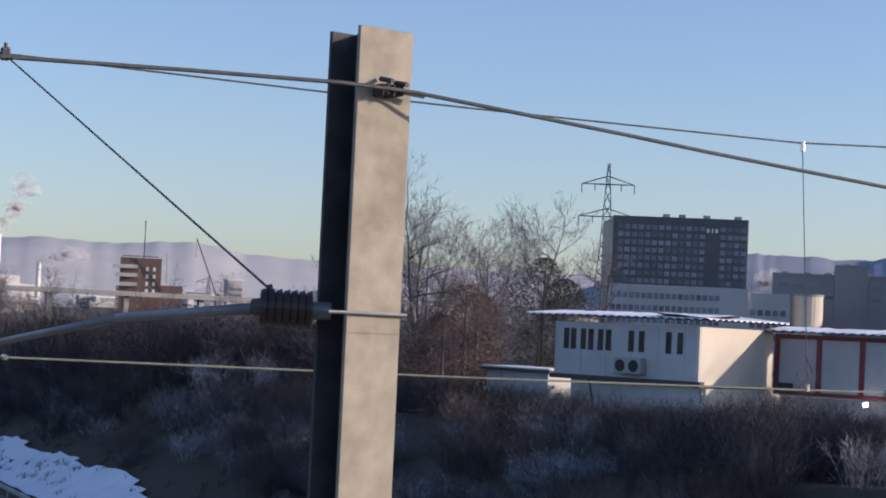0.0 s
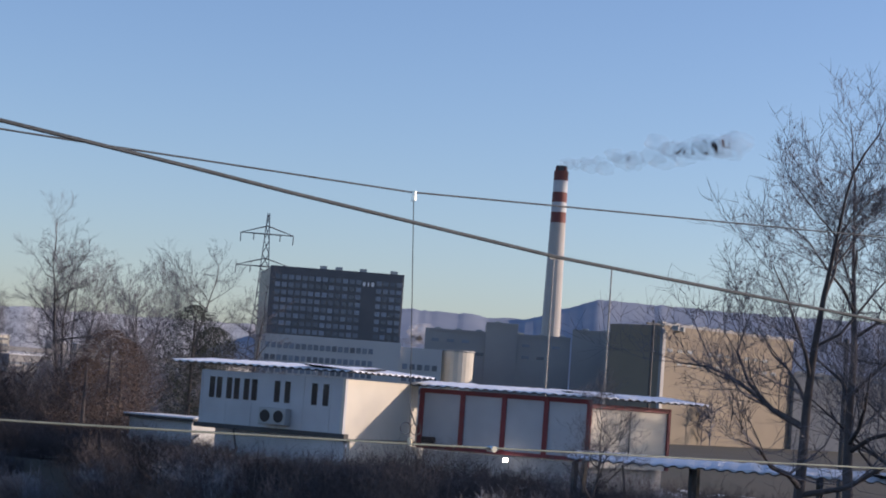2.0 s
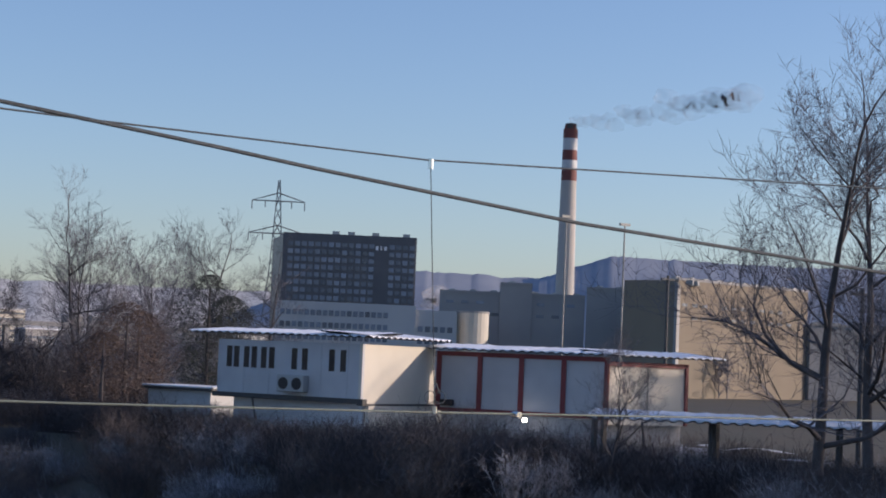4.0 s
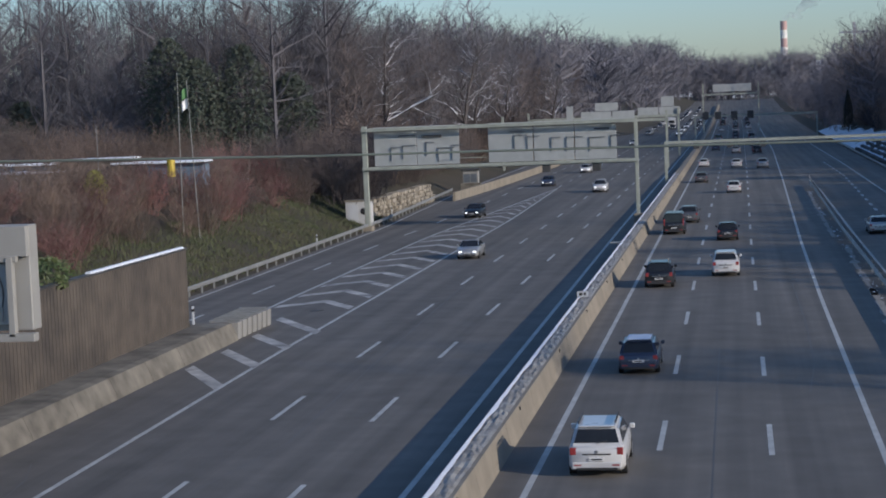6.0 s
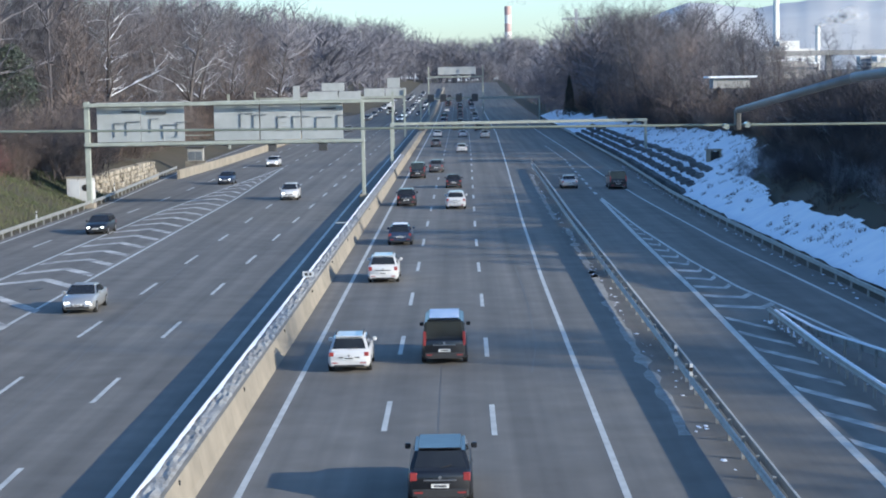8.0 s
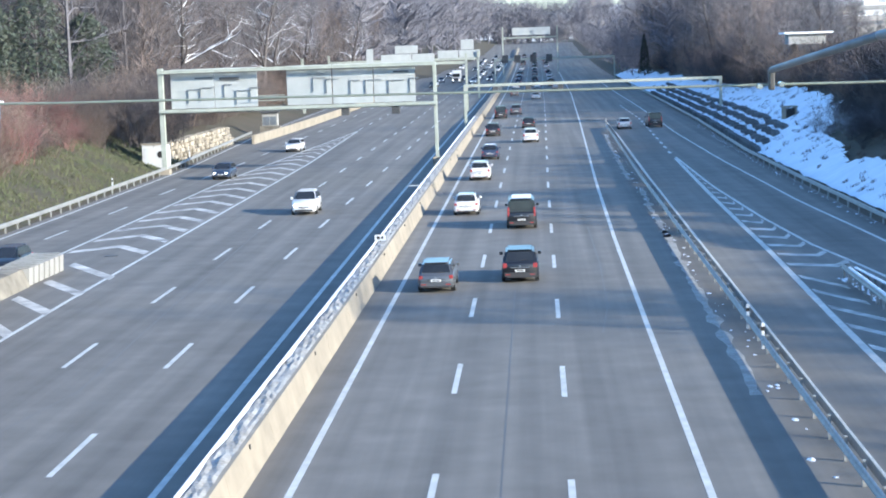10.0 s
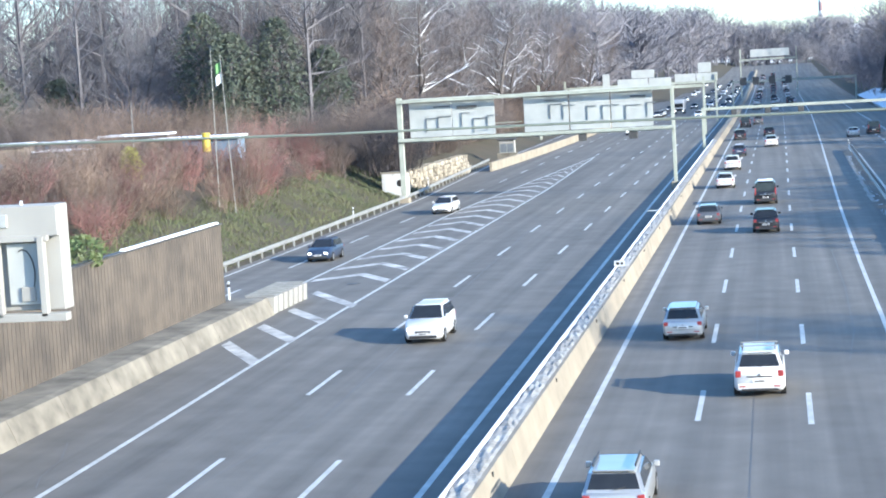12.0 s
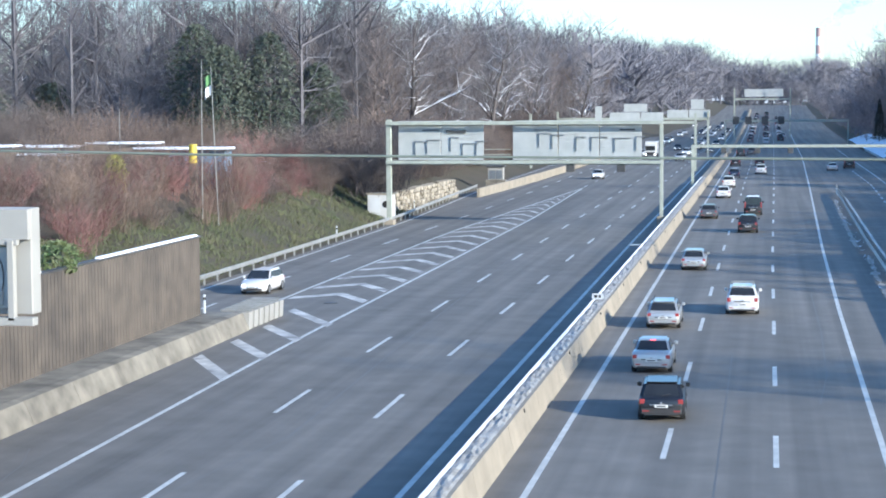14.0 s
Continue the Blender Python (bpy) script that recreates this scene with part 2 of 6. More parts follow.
YELLOW = mat("yellow_plastic", (0.62, 0.46, 0.05), (0.5, 0.38, 0.05), 2, 0.5, 0.0)
GLOW_LAMP = glow("lamp_glow", (1.0, 0.9, 0.7), 14)


def smoke_mat(name, color, cover):
    m = bpy.data.materials.new(name)
    m.use_nodes = True
    n, ln = m.node_tree.nodes, m.node_tree.links
    n.clear()
    out, mx, tr, df, tx, mr = (n.new(k) for k in ("ShaderNodeOutputMaterial", "ShaderNodeMixShader", "ShaderNodeBsdfTransparent", "ShaderNodeBsdfDiffuse", "ShaderNodeTexNoise", "ShaderNodeMapRange"))
    df.inputs["Color"].default_value = (*color, 1)
    tx.inputs["Scale"].default_value = 1.4
    mr.inputs["To Min"].default_value, mr.inputs["To Max"].default_value = 0.0, cover * 2
    mr.inputs["From Min"].default_value, mr.inputs["From Max"].default_value = 0.2, 0.8
    ln.new(tx.outputs["Fac"], mr.inputs["Value"])
    ln.new(mr.outputs["Result"], mx.inputs["Fac"])
    ln.new(tr.outputs[0], mx.inputs[1])
    ln.new(df.outputs[0], mx.inputs[2])
    ln.new(mx.outputs[0], out.inputs["Surface"])
    return m


SMOKE_GREY = smoke_mat("grey_smoke", (0.62, 0.63, 0.68), 0.06)
SMOKE_WHITE = smoke_mat("white_steam", (0.95, 0.93, 0.92), 0.10)
TWIG_WARM = mat("warm_twigs", (0.185, 0.15, 0.14), (0.14, 0.118, 0.115), 1.0, 0.95, 0.0, vary=0.3)
# Pylon steel paled and blued; the haze of distance is in the colour.
PYLON_FAR = mat("haze_tinted_steel", (0.40, 0.42, 0.47), (0.34, 0.36, 0.41), 0.3, 0.8, 0.0)
# Red bands lightened to imitate the haze in front of the far chimney.
PALERED = mat("hazed_red_paint", (0.55, 0.38, 0.36), (0.5, 0.34, 0.32), 0.2, 0.8, 0.0)

# ---- ground ----
def road_z(y):
    return 0.00002 * max(0.0, y - 400) ** 2 if y < 1100 else 9.8


def left_edge(y):
    return interp(y, [(0, -36.6), (120, -36.9), (140, -36.8), (190, -37.0), (270, -40.2), (400, -42), (600, -37), (800, -29), (1000, -24), (1200, -22)])


def right_edge(y):
    return interp(y, [(0, 22.2), (95, 21.9), (120, 21.45), (150, 21.05), (185, 20.9), (256, 22.2), (410, 23.2), (600, 23), (1200, 22)])


def ground_height(x, y):
    """Corridor at road level; banks rise on both sides to the plateaus."""
    r, l, base = right_edge(y) + 0.3, left_edge(y) - 0.3, road_z(y)
    h = 0.0
    if x > r:
        top = interp(y, [(-60, 8.1), (30, 8.1), (45, 7.1), (100, 7.1), (120, 7.6), (145, 7.0), (200, 5.2), (300, 4.2), (500, 3.5), (900, 2)])
        h = top * min(1, (x - r) / interp(y, [(0, 16), (150, 15), (220, 11), (500, 10)])) + 0.01 * max(0, min(x, 700) - 60) - (0.3 * min(1, max(0, x - 43) / 6) if y < 130 else 0)
    if x < l:
        top = interp(y, [(0, 4.5), (170, 4.6), (300, 4), (600, 3)])
        h = top * min(1, (l - x) / 11) + 0.07 * max(0, min(-x, 330) - 95)
    bump = noise.noise((x * 0.21, y * 0.17, 0)) * 0.35 * min(1, abs(h))
    return base + h + bump


def grid_sheet(name, xs, ys, material, fn):
    vs = [(x, y, fn(x, y)) for y in ys for x in xs]
    w = len(xs)
    fs = [(j * w + i, j * w + i + 1, (j + 1) * w + i + 1, (j + 1) * w + i) for j in range(len(ys) - 1) for i in range(w - 1)]
    return new(name, mesh_of(name, vs, fs, material, True))


GX = [-3800, -1500, -700, -300, -200, -150, -120, -100, -90, -80, -70, -64, -60, -57] + list(range(-55, -14, 1)) + list(range(12, 46)) + [48, 51, 55, 60, 70, 80, 100, 120, 200, 350, 700, 1500, 3800]
GY = [-400, -100, -20] + list(range(0, 320, 6)) + [330, 345, 360, 380, 400, 430, 460, 500, 550, 600, 700, 800, 900, 1000, 1100, 1300, 1600, 2400, 4800]
tagged(grid_sheet("ground", GX, GY, EARTH, lambda x, y: ground_height(x, y) - (0.06 if left_edge(y) - 0.4 < x < right_edge(y) + 0.4 else 0.0)),
       "frosty winter ground with grass and bare soil", kind="structure")


def snow_sheet(name, xs, ys, inside, off=0.22):
    """Snow lying on the ground where inside(x, y) holds."""
    vs, fs = [], []
    for j, y in enumerate(ys):
        vs += [(x, y, ground_height(x, y) + off + 0.17 * noise.noise((x * 0.55, y * 0.35, 3)) + 0.1 * noise.noise((x * 1.9, y * 1.3, 3))) for x in xs(y)]
    w = len(xs(ys[0]))
    for j in range(len(ys) - 1):
        for i in range(w - 1):
            a = vs[j * w + i]
            if inside(a[0], a[1]):
                fs.append((j * w + i, j * w + i + 1, (j + 1) * w + i + 1, (j + 1) * w + i))
    return tagged(new(name, mesh_of(name, vs, fs, SNOW, True)), "lumpy snow cover on the road bank", kind="stuff")


snow_sheet("snow_bank", lambda y: [right_edge(y) + 0.7 + i * 0.4 for i in range(48)], list(np.arange(30, 560, 1.5)),
           lambda x, y: x - right_edge(y) < interp(y, [(60, 3.6), (150, 4.3), (172, 5.2), (186, 9), (205, 11), (330, 9), (560, 6)]) + 1.4 * noise.noise((x * .3, y * .12, 7))
           )
snow_sheet("snow_patch", lambda y: [40 + i * 1.1 for i in range(40)], list(np.arange(55, 175, 1.3)),
           lambda x, y: noise.noise((x * 0.16, y * 0.13, 11)) + 0.4 * noise.noise((x * 0.8, y * .8, 2)) > 0.14)
snow_sheet("garden_snow", lambda y: [-130 + i * 1.2 for i in range(65)], list(np.arange(120, 260, 1.6)),
           lambda x, y: noise.noise((x * 0.13, y * 0.12, 21)) > -0.02)

YS = list(range(-400, 0, 40)) + list(range(0, 400, 10)) + list(range(400, 1130, 20))


def strip(name, left, right, ys, dz, material):
    vs, fs = [], []
    for y in ys:
        vs += [(left(y), y, road_z(y) + dz), (right(y), y, road_z(y) + dz)]
    for i in range(len(ys) - 1):
        fs.append((2 * i, 2 * i + 1, 2 * i + 3, 2 * i + 2))
    return new(name, mesh_of(name, vs, fs, material))


road = tagged(strip("road", left_edge, right_edge, YS, 0.0, ASPHALT), "grey worn asphalt of a wide motorway", kind="structure")


def LINE_M_R(y): return -6.88
def LINE_R_R(y): return interp(y, [(0, 4.35), (110, 4.6), (156, 4.95), (275, 6.4), (420, 7.9), (800, 8.2)])
def LINE_A(y): return interp(y, [(0, -2.95), (150, -3.06), (600, -2.4)])
def LINE_B(y): return interp(y, [(0, 0.75), (150, 0.9), (300, 1.5), (600, 2.3)])
def LINE_M_L(y): return interp(y, [(0, -10.5), (170, -11.1), (600, -11.5)])
def LINE_D(y): return interp(y, [(0, -13.9), (52, -14.25), (90, -14.6), (600, -15.5)])
def LINE_C(y): return interp(y, [(0, -17.9), (53, -18.4), (90, -18.78), (600, -20)])
def LINE_L(y): return interp(y, [(0, -22.3), (52, -22.75), (94, -23.4), (195, -23.8), (264, -25.3), (600, -26)])
def LINE_GO(y): return interp(y, [(0, -29.2), (118, -29.3), (172, -29.0), (216, -27.3), (264, -25.35)])
def LINE_FL(y): return left_edge(y) + 0.8
def LINE_RAMP_L(y): return interp(y, [(0, 11.6), (56, 12.2), (82, 12.45), (103, 12.8), (122, 12.9), (144, 13.1), (190, 13.7), (276, 15.2), (400, 14.6), (500, 13.4)])
def LINE_RAMP_M(y): return interp(y, [(0, 21.0), (60, 19.6), (79, 18.1), (86, 17.4), (98, 16.35), (106, 15.5), (122, 14.7), (149, 13.95), (194, 13.8)])
def LINE_RAMP_R(y): return interp(y, [(0, 21.2), (90, 20.4), (111, 19.6), (134, 18.6), (146, 18.4), (180, 17.7), (230, 17.3), (320, 17.7), (500, 17.4)])
def LINE_RAIL_L(y): return interp(y, [(0, 9.2), (60, 9.25), (160, 9.6), (250, 10.2)])


def solid(fn, y0, y1, w=0.22, step=8):
    ys = list(np.arange(y0, y1 + 0.1, step))
    vs, fs = [], []
    for i, y in enumerate(ys):
        vs += [(fn(y) - w / 2, y, road_z(y) + 0.006), (fn(y) + w / 2, y, road_z(y) + 0.006)]
        if i:
            fs.append((2 * i - 2, 2 * i - 1, 2 * i + 1, 2 * i))
    return tagged(new("edge_line", mesh_of("edge_line", vs, fs, PAINT)), "worn white painted edge line on asphalt", kind="structure")


for fn, a, b in ((LINE_M_R, -40, 900), (LINE_R_R, -40, 700), (LINE_M_L, -40, 900), (LINE_L, -40, 264), (LINE_GO, 96, 264), (LINE_FL, 96, 500),
                 (LINE_RAMP_R, -40, 500), (LINE_RAMP_M, 58, 186), (LINE_RAIL_L, 0, 240)):
    solid(fn, a, b)
solid(LINE_RAMP_L, -40, 188, 0.32)


def dashes(fn, y0, count, w=0.2, length=6, gap=12):
    bm = bmesh.new()
    for i in range(count):
        y = y0 + (length + gap) * i
        bm.faces.new([bm.verts.new((fn(yy) + s * w / 2, yy, road_z(yy) + 0.006)) for yy, s in ((y, -1), (y, 1), (y + length, 1), (y + length, -1))])
    return tagged(part("lane_dashes", bm, PAINT), "worn white broken lane line on asphalt", kind="structure")


dashes(LINE_A, 63.6 - 54, 42)
dashes(LINE_B, 62.55 - 54, 42)
dashes(LINE_C, 53.0 - 54, 42)
dashes(LINE_D, 52.3 - 54, 42)
dashes(lambda y: interp(y, [(0, -31.6), (120, -32.8), (147, -32.5), (191, -31.5), (270, -31.2), (600, -32)]), 104, 22)
dashes(lambda y: LINE_L(y) - 0.2, 268, 14)
dashes(LINE_RAMP_L, 192, 16, 0.3, 4, 5)


def hatch(rows, width=0.55):
    """Slanted or chevron bars on the asphalt between lines."""
    for k, pts in enumerate(rows):
        bm = bmesh.new()
        for (xa, ya), (xb, yb) in zip(pts, pts[1:]):
            vs = [bm.verts.new((x, y + s * width, 0.007)) for x, y, s in ((xa, ya, -1), (xb, yb, -1), (xb, yb, 1), (xa, ya, 1))]
            bm.faces.new(vs)
        tagged(part("hatch_bar", bm, PAINT_WORN), "worn white hatching bar on the gore", kind="structure")


hatch([[(LINE_RAMP_L(y) + 0.25, y + 0.3), (LINE_RAMP_L(y) * .3 + LINE_RAMP_M(y) * .7, y - 0.9), (LINE_RAMP_M(y) - 0.25, y + 0.9)] for y in np.arange(97, 172, 4.6)], 0.6)
hatch([[(LINE_RAMP_L(y) + 0.25, y + 0.3), (14.55, y - 4.2)] for y in np.arange(49.6, 94, 5.3)], 0.62)
hatch([[(LINE_L(y) - 0.3, y - 1.2), ((LINE_L(y) + LINE_GO(y)) / 2, y + 3.2), (LINE_GO(y) + 0.3, y + 0.4)] for y in np.arange(113, 250, 6.6)], 0.8)
hatch([[(-23.3, 80.0), (-26.6, 86.5)], [(-23.2, 86.5), (-26.5, 92.5)], [(-23.2, 93.0), (-26.6, 99.0)], [(-23.1, 99.5), (-27.2, 106.9)]], 0.75)


def tar_lines():
    """Sealed joints, a crack and the manhole lid."""
    for pts in ([(-19.2, 46), (-16.7, 66), (-17.6, 90), (-19.4, 150)], [(-23.4, 55.0), (-23.9, 56.6), (-24.3, 59.4), (-25.2, 62.3)],
                [(2.6, 76), (3.1, 84), (3.3, 100), (3.2, 120)], [(-1.1, 40), (-1.15, 90)]):
        bm = bmesh.new()
        for (xa, ya), (xb, yb) in zip(pts, pts[1:]):
            bm.faces.new([bm.verts.new((x + s * 0.022, y, 0.004)) for x, y, s in ((xa, ya, -1), (xa, ya, 1), (xb, yb, 1), (xb, yb, -1))])
        tagged(part("tar_seam", bm, TAR), "dark sealed crack in the asphalt", kind="structure")
    bm = bmesh.new()
    bmesh.ops.create_cone(bm, cap_ends=True, segments=20, radius1=0.42, radius2=0.42, depth=0.02, matrix=Matrix.Translation((-25.7, 110.7, 0.016)))
    tagged(part("manhole_cover", bm, DARKMETAL), "round dark iron manhole cover in the gore", category="manhole")


tar_lines()


# ---- barriers and rails ----
def prism(name, prof, ys, material, xfn=None, parent=None):
    """Profile (x, z) swept along y."""
    vs, fs, k = [], [], len(prof)
    for y in ys:
        dx = xfn(y) if xfn else 0.0
        vs += [(x + dx, y, z + road_z(y)) for x, z in prof]
    for i in range(len(ys) - 1):
        for j in range(k):
            fs.append((i * k + j, (i + 1) * k + j, (i + 1) * k + (j + 1) % k, i * k + (j + 1) % k))
    fs += [tuple(range(k)), tuple(range((len(ys) - 1) * k, len(ys) * k))[::-1]]
    return under(new(name, mesh_of(name, vs, fs, material)), parent)


median = empty("median_barrier", label="concrete median barrier topped with snowy gravel", category="barrier", kind="structure")
seg_y = list(range(-40, 280, 8))
for a in seg_y:
    prism("wall_segment", [(-8.12, 0), (-8.2, .22), (-8.36, .95), (-8.5, .95), (-8.5, 0)], [a, a + 7.985], CONCRETE, parent=median)
    prism("wall_segment", [(-9.1, 0), (-9.1, .95), (-9.24, .95), (-9.4, .22), (-9.5, 0)], [a, a + 7.985], CONCRETE, parent=median)
prism("wall_segment", [(-8.12, 0), (-8.36, .95), (-9.24, .95), (-9.5, 0)], [280, 400, 500, 600, 700, 800, 900, 1000], CONCRETE, parent=median)


def gravel_top():
    ys, xs = np.arange(-40, 280, 0.5), np.linspace(-8.48, -9.12, 6)
    vs = [(x, y, 0.93 + 0.09 * (0.5 + noise.noise((x * 5, y * 1.1, 5))) * (0.3 if k in (0, 5) else 1)) for y in ys for k, x in enumerate(xs)]
    fs = [(j * 6 + i, (j + 1) * 6 + i, (j + 1) * 6 + i + 1, j * 6 + i + 1) for j in range(len(ys) - 1) for i in range(5)]
    ob = under(new("gravel_fill", mesh_of("gravel_fill", vs, fs, SNOWY)), median)
    tagged(ob, "snow-dusted gravel filling", kind="stuff")
    vs, fs = [], []
    for j, y in enumerate(np.arange(-40, 280, 0.7)):
        w = 0.13 + 0.1 * noise.noise((y * 0.35, 0, 9))
        vs += [(-9.27, y, 0.955), (-9.2, y, 1.02), (-9.2 + max(0.03, w), y, 0.985)]
        if j:
            fs += [(3 * j - 3, 3 * j - 2, 3 * j + 1, 3 * j), (3 * j - 2, 3 * j - 1, 3 * j + 2, 3 * j + 1)]
    under(new("snow_edge", mesh_of("snow_edge", vs, fs, SNOW)), median)
    for y in np.arange(20, 260, 16.0):
        part("reflector", box(-8.33, -8.28, y, y + .06, .74, .88), DARKMETAL, median)
    part("drain_hood", box(-10.1, -9.2, 146, 146.5, .96, 1.02), PANEL, median)


gravel_top()
km = empty("distance_marker", -8.93, 105.1, 0.95, label="small white marker plate on the barrier", category="sign")
part("plate", box(-.32, .32, -.02, .02, .1, .42), WHITE, km)
part("numeral_bar", box(-.2, -.02, -.03, -.021, .18, .34), DARK, km)
part("numeral_bar", box(.06, .18, -.03, -.021, .18, .34), DARK, km)
part("stand", box(-.03, .03, -.02, .02, 0, .1), GALV, km)


def guard_rail(name, xfn, y0, y1, label, double=False, side=-1, step=4.0, height=0.75, mat_=None):
    mat_ = mat_ or GALV
    g = empty(name, label=label, category="guard rail")
    ys = list(np.arange(y0, y1, step))
    prof = [(0, height - .31), (side * .05, height - .29), (side * .08, height - .22), (side * .02, height - .155), (side * .08, height - .09), (side * .05, height - .02), (0, height),
            (side * -.01, height), (side * -.01, height - .31)]
    if side > 0:
        prof = prof[::-1]
    prism("beam", prof, ys, mat_, xfn, g)
    if double:
        prism("beam", [(-x + .34 * -side, z) for x, z in prof][::-1], ys, mat_, xfn, g)
    me = None
    for y in ys:
        if me is None:
            p = part("post", box(-.05, .05, -.06, .06, 0, height - .02), mat_, g)
            me = p.data
        else:
            p = under(new("post", me), g)
        p.matrix_basis = pose(xfn(y) + (-side * .08 if not double else -side * .17), y, road_z(y))
    return g


guard_rail("guard_rail", lambda y: interp(y, [(0, 8.25), (160, 8.6), (250, 9.3)]), 4, 250, "double galvanised guard rail with snow clumps at its foot", True, -1, 3)
guard_rail("guard_rail", lambda y: right_edge(y) - 0.25, 8, 450, "galvanised guard rail along the snowy bank", False, -1, 4)
guard_rail("guard_rail", lambda y: left_edge(y) + 0.1, 100, 262, "galvanised guard rail below the grass bank", False, 1, 3)
def nose_left(y): return interp(y, [(10, 15.6), (65, 15.0), (77, 14.75), (91, 14.8)])
def nose_right(y): return interp(y, [(10, 19.9), (60, 18.9), (75, 17.0), (82, 15.5), (91, 14.95)])


nose = [guard_rail("guard_rail", nose_right, 22, 91.5, "snow-covered guard rail at the ramp nose", False, 1, 1.5),
        guard_rail("guard_rail", nose_left, 22, 91.5, "snow-covered guard rail at the ramp nose", False, -1, 1.5)]
for fn, rail in zip((nose_right, nose_left), nose):
    prism("snow_cap", [(.07, .75), (.05, .82), (-.04, .82), (-.07, .75)], list(np.arange(23, 90, 1.5)), SNOW, fn, rail)


def rail_snow():
    """Clumps of snow thrown up beside the rails."""
    rnd = random.Random(5)
    for fn, y0, y1, n in ((lambda y: interp(y, [(0, 7.9), (160, 8.1), (250, 8.8)]), 40, 240, 110), (lambda y: right_edge(y) - 0.5, 80, 260, 120),
                          (lambda y: interp(y, [(40, 16.6), (75, 15.6), (90, 14.9)]), 45, 91, 260)):
        vs, fs = [], []
        for _ in range(n):
            y = rnd.uniform(y0, y1)
            x, r = fn(y) + rnd.gauss(0, .18), rnd.uniform(.03, .13)
            b = len(vs)
            vs += [(x + r * math.cos(a) * rnd.uniform(.6, 1.3), y + 2.2 * r * math.sin(a), 0.008) for a in np.arange(0, 6.2, 1.05)] + [(x, y, r * rnd.uniform(.2, .5))]
            fs += [(b + i, b + (i + 1) % 6, b + 6) for i in range(6)]
        tagged(new("rail_snow", mesh_of("rail_snow", vs, fs, SNOW)), "trampled snow clumps beside the guard rail", kind="stuff")
    for xs, y0, y1, w in (((7.3, 7.5, 7.9), 62, 118, .34), ((7.8, 7.95, 8.3), 112, 150, .3), ((7.8, 8.1, 8.6), 158, 235, .3)):
        vs, fs = [], []
        for j, y in enumerate(np.arange(y0, y1, 1.1)):
            c = interp(y, [(y0, xs[0]), ((y0 + y1) / 2, xs[1]), (y1, xs[2])]) + .15 * noise.noise((y * .2, 3, 3))
            q = w * max(0.02, .6 + 1.4 * noise.noise((y * .45, 1, 1)))
            vs += [(c - q, y, .009), (c + q, y, .009)]
            if j:
                fs.append((2 * j - 2, 2 * j - 1, 2 * j + 1, 2 * j))
        tagged(new("slush", mesh_of("slush", vs, fs, SNOWY)), "thin grey slush on the hard shoulder", kind="stuff")


rail_snow()


def marker_post(x, y, z=0.0, head=WHITE):
    g = empty("marker_post", x, y, z, label="white roadside marker post with dark band", category="post")
    part("stake", box(-.06, .06, -.05, .05, 0, 1.0, .01), WHITE, g)
    part("band", box(-.065, .065, -.055, .055, .7, .85), DARK, g)
    return g


for x, y, z in ((8.4, 70, .2), (8.4, 75, .2), (-37.5, 163, 0.2), (-38.4, 205, .3), (9.4, 250, 0), (9.3, 244, 0), (9.6, 256, 0)):
    marker_post(x, y, z)

# noise wall with its stepped concrete plinth
nw = empty("noise_wall", label="dark brown corrugated noise wall with snow on its cap", category="wall", kind="structure")
vs, fs = [], []
for i, y in enumerate(np.arange(0, 95.6, 0.1)):
    x = (-29.13, -29.14, -29.26, -29.25)[i % 4]
    vs += [(x, y, 0.75), (x, y, 5.12)]
    if i:
        fs.append((2 * i - 2, 2 * i, 2 * i + 1, 2 * i - 1))
under(new("cladding", mesh_of("cladding", vs, fs, BROWN)), nw)
prism("core", [(-29.27, .7), (-29.27, 5.1), (-29.4, 5.1), (-29.4, .7)], [0, 95.5], BROWN, parent=nw)
for y0 in range(0, 92, 6):
    prism("cap", [(-29.12, 5.1), (-29.12, 5.2), (-29.46, 5.2), (-29.46, 5.1)], [y0, min(95.6, y0 + 5.98)], DARKMETAL, parent=nw)
for y0, y1 in ((52, 73.5), (80.5, 95)):
    prism("snow_strip", [(-29.14, 5.2), (-29.2, 5.29), (-29.4, 5.29), (-29.44, 5.2)], list(np.linspace(y0, y1, 8)), SNOW, parent=nw)
plinth = empty("wall_plinth", label="stained stepped concrete plinth of the noise wall", category="barrier", kind="structure")
for a in np.arange(-3, 96, 5.0):
    prism("block", [(-26.95, 0), (-27.03, .25), (-27.32, .92), (-27.7, .98), (-29.6, .98), (-29.6, 0)], [a, a + 4.97], CONCRETE_STAIN, parent=plinth)
cush = empty("crash_cushion", label="grey ribbed steel crash cushion at the wall end", category="crash cushion")
for i in range(7):
    y = 97 + i * 1.0
    prism("rib_panel", [(-27.0 + .02 * i, .02), (-26.95 + .02 * i, .95), (-28.5, 1.0), (-28.5, .02)], [y, y + .78], SIGNBOX, parent=cush)
    for s in (.1, .45):
        part("strut", box(-28.6, -26.95, y + s, y + s + .09, 1.0, 1.08), GALV, cush)
part("base_rail", box(-28.45, -27.4, 97, 104, 0.0, .06), DARKMETAL, cush)
marker_post(-29.2, 96.2, 0.98)


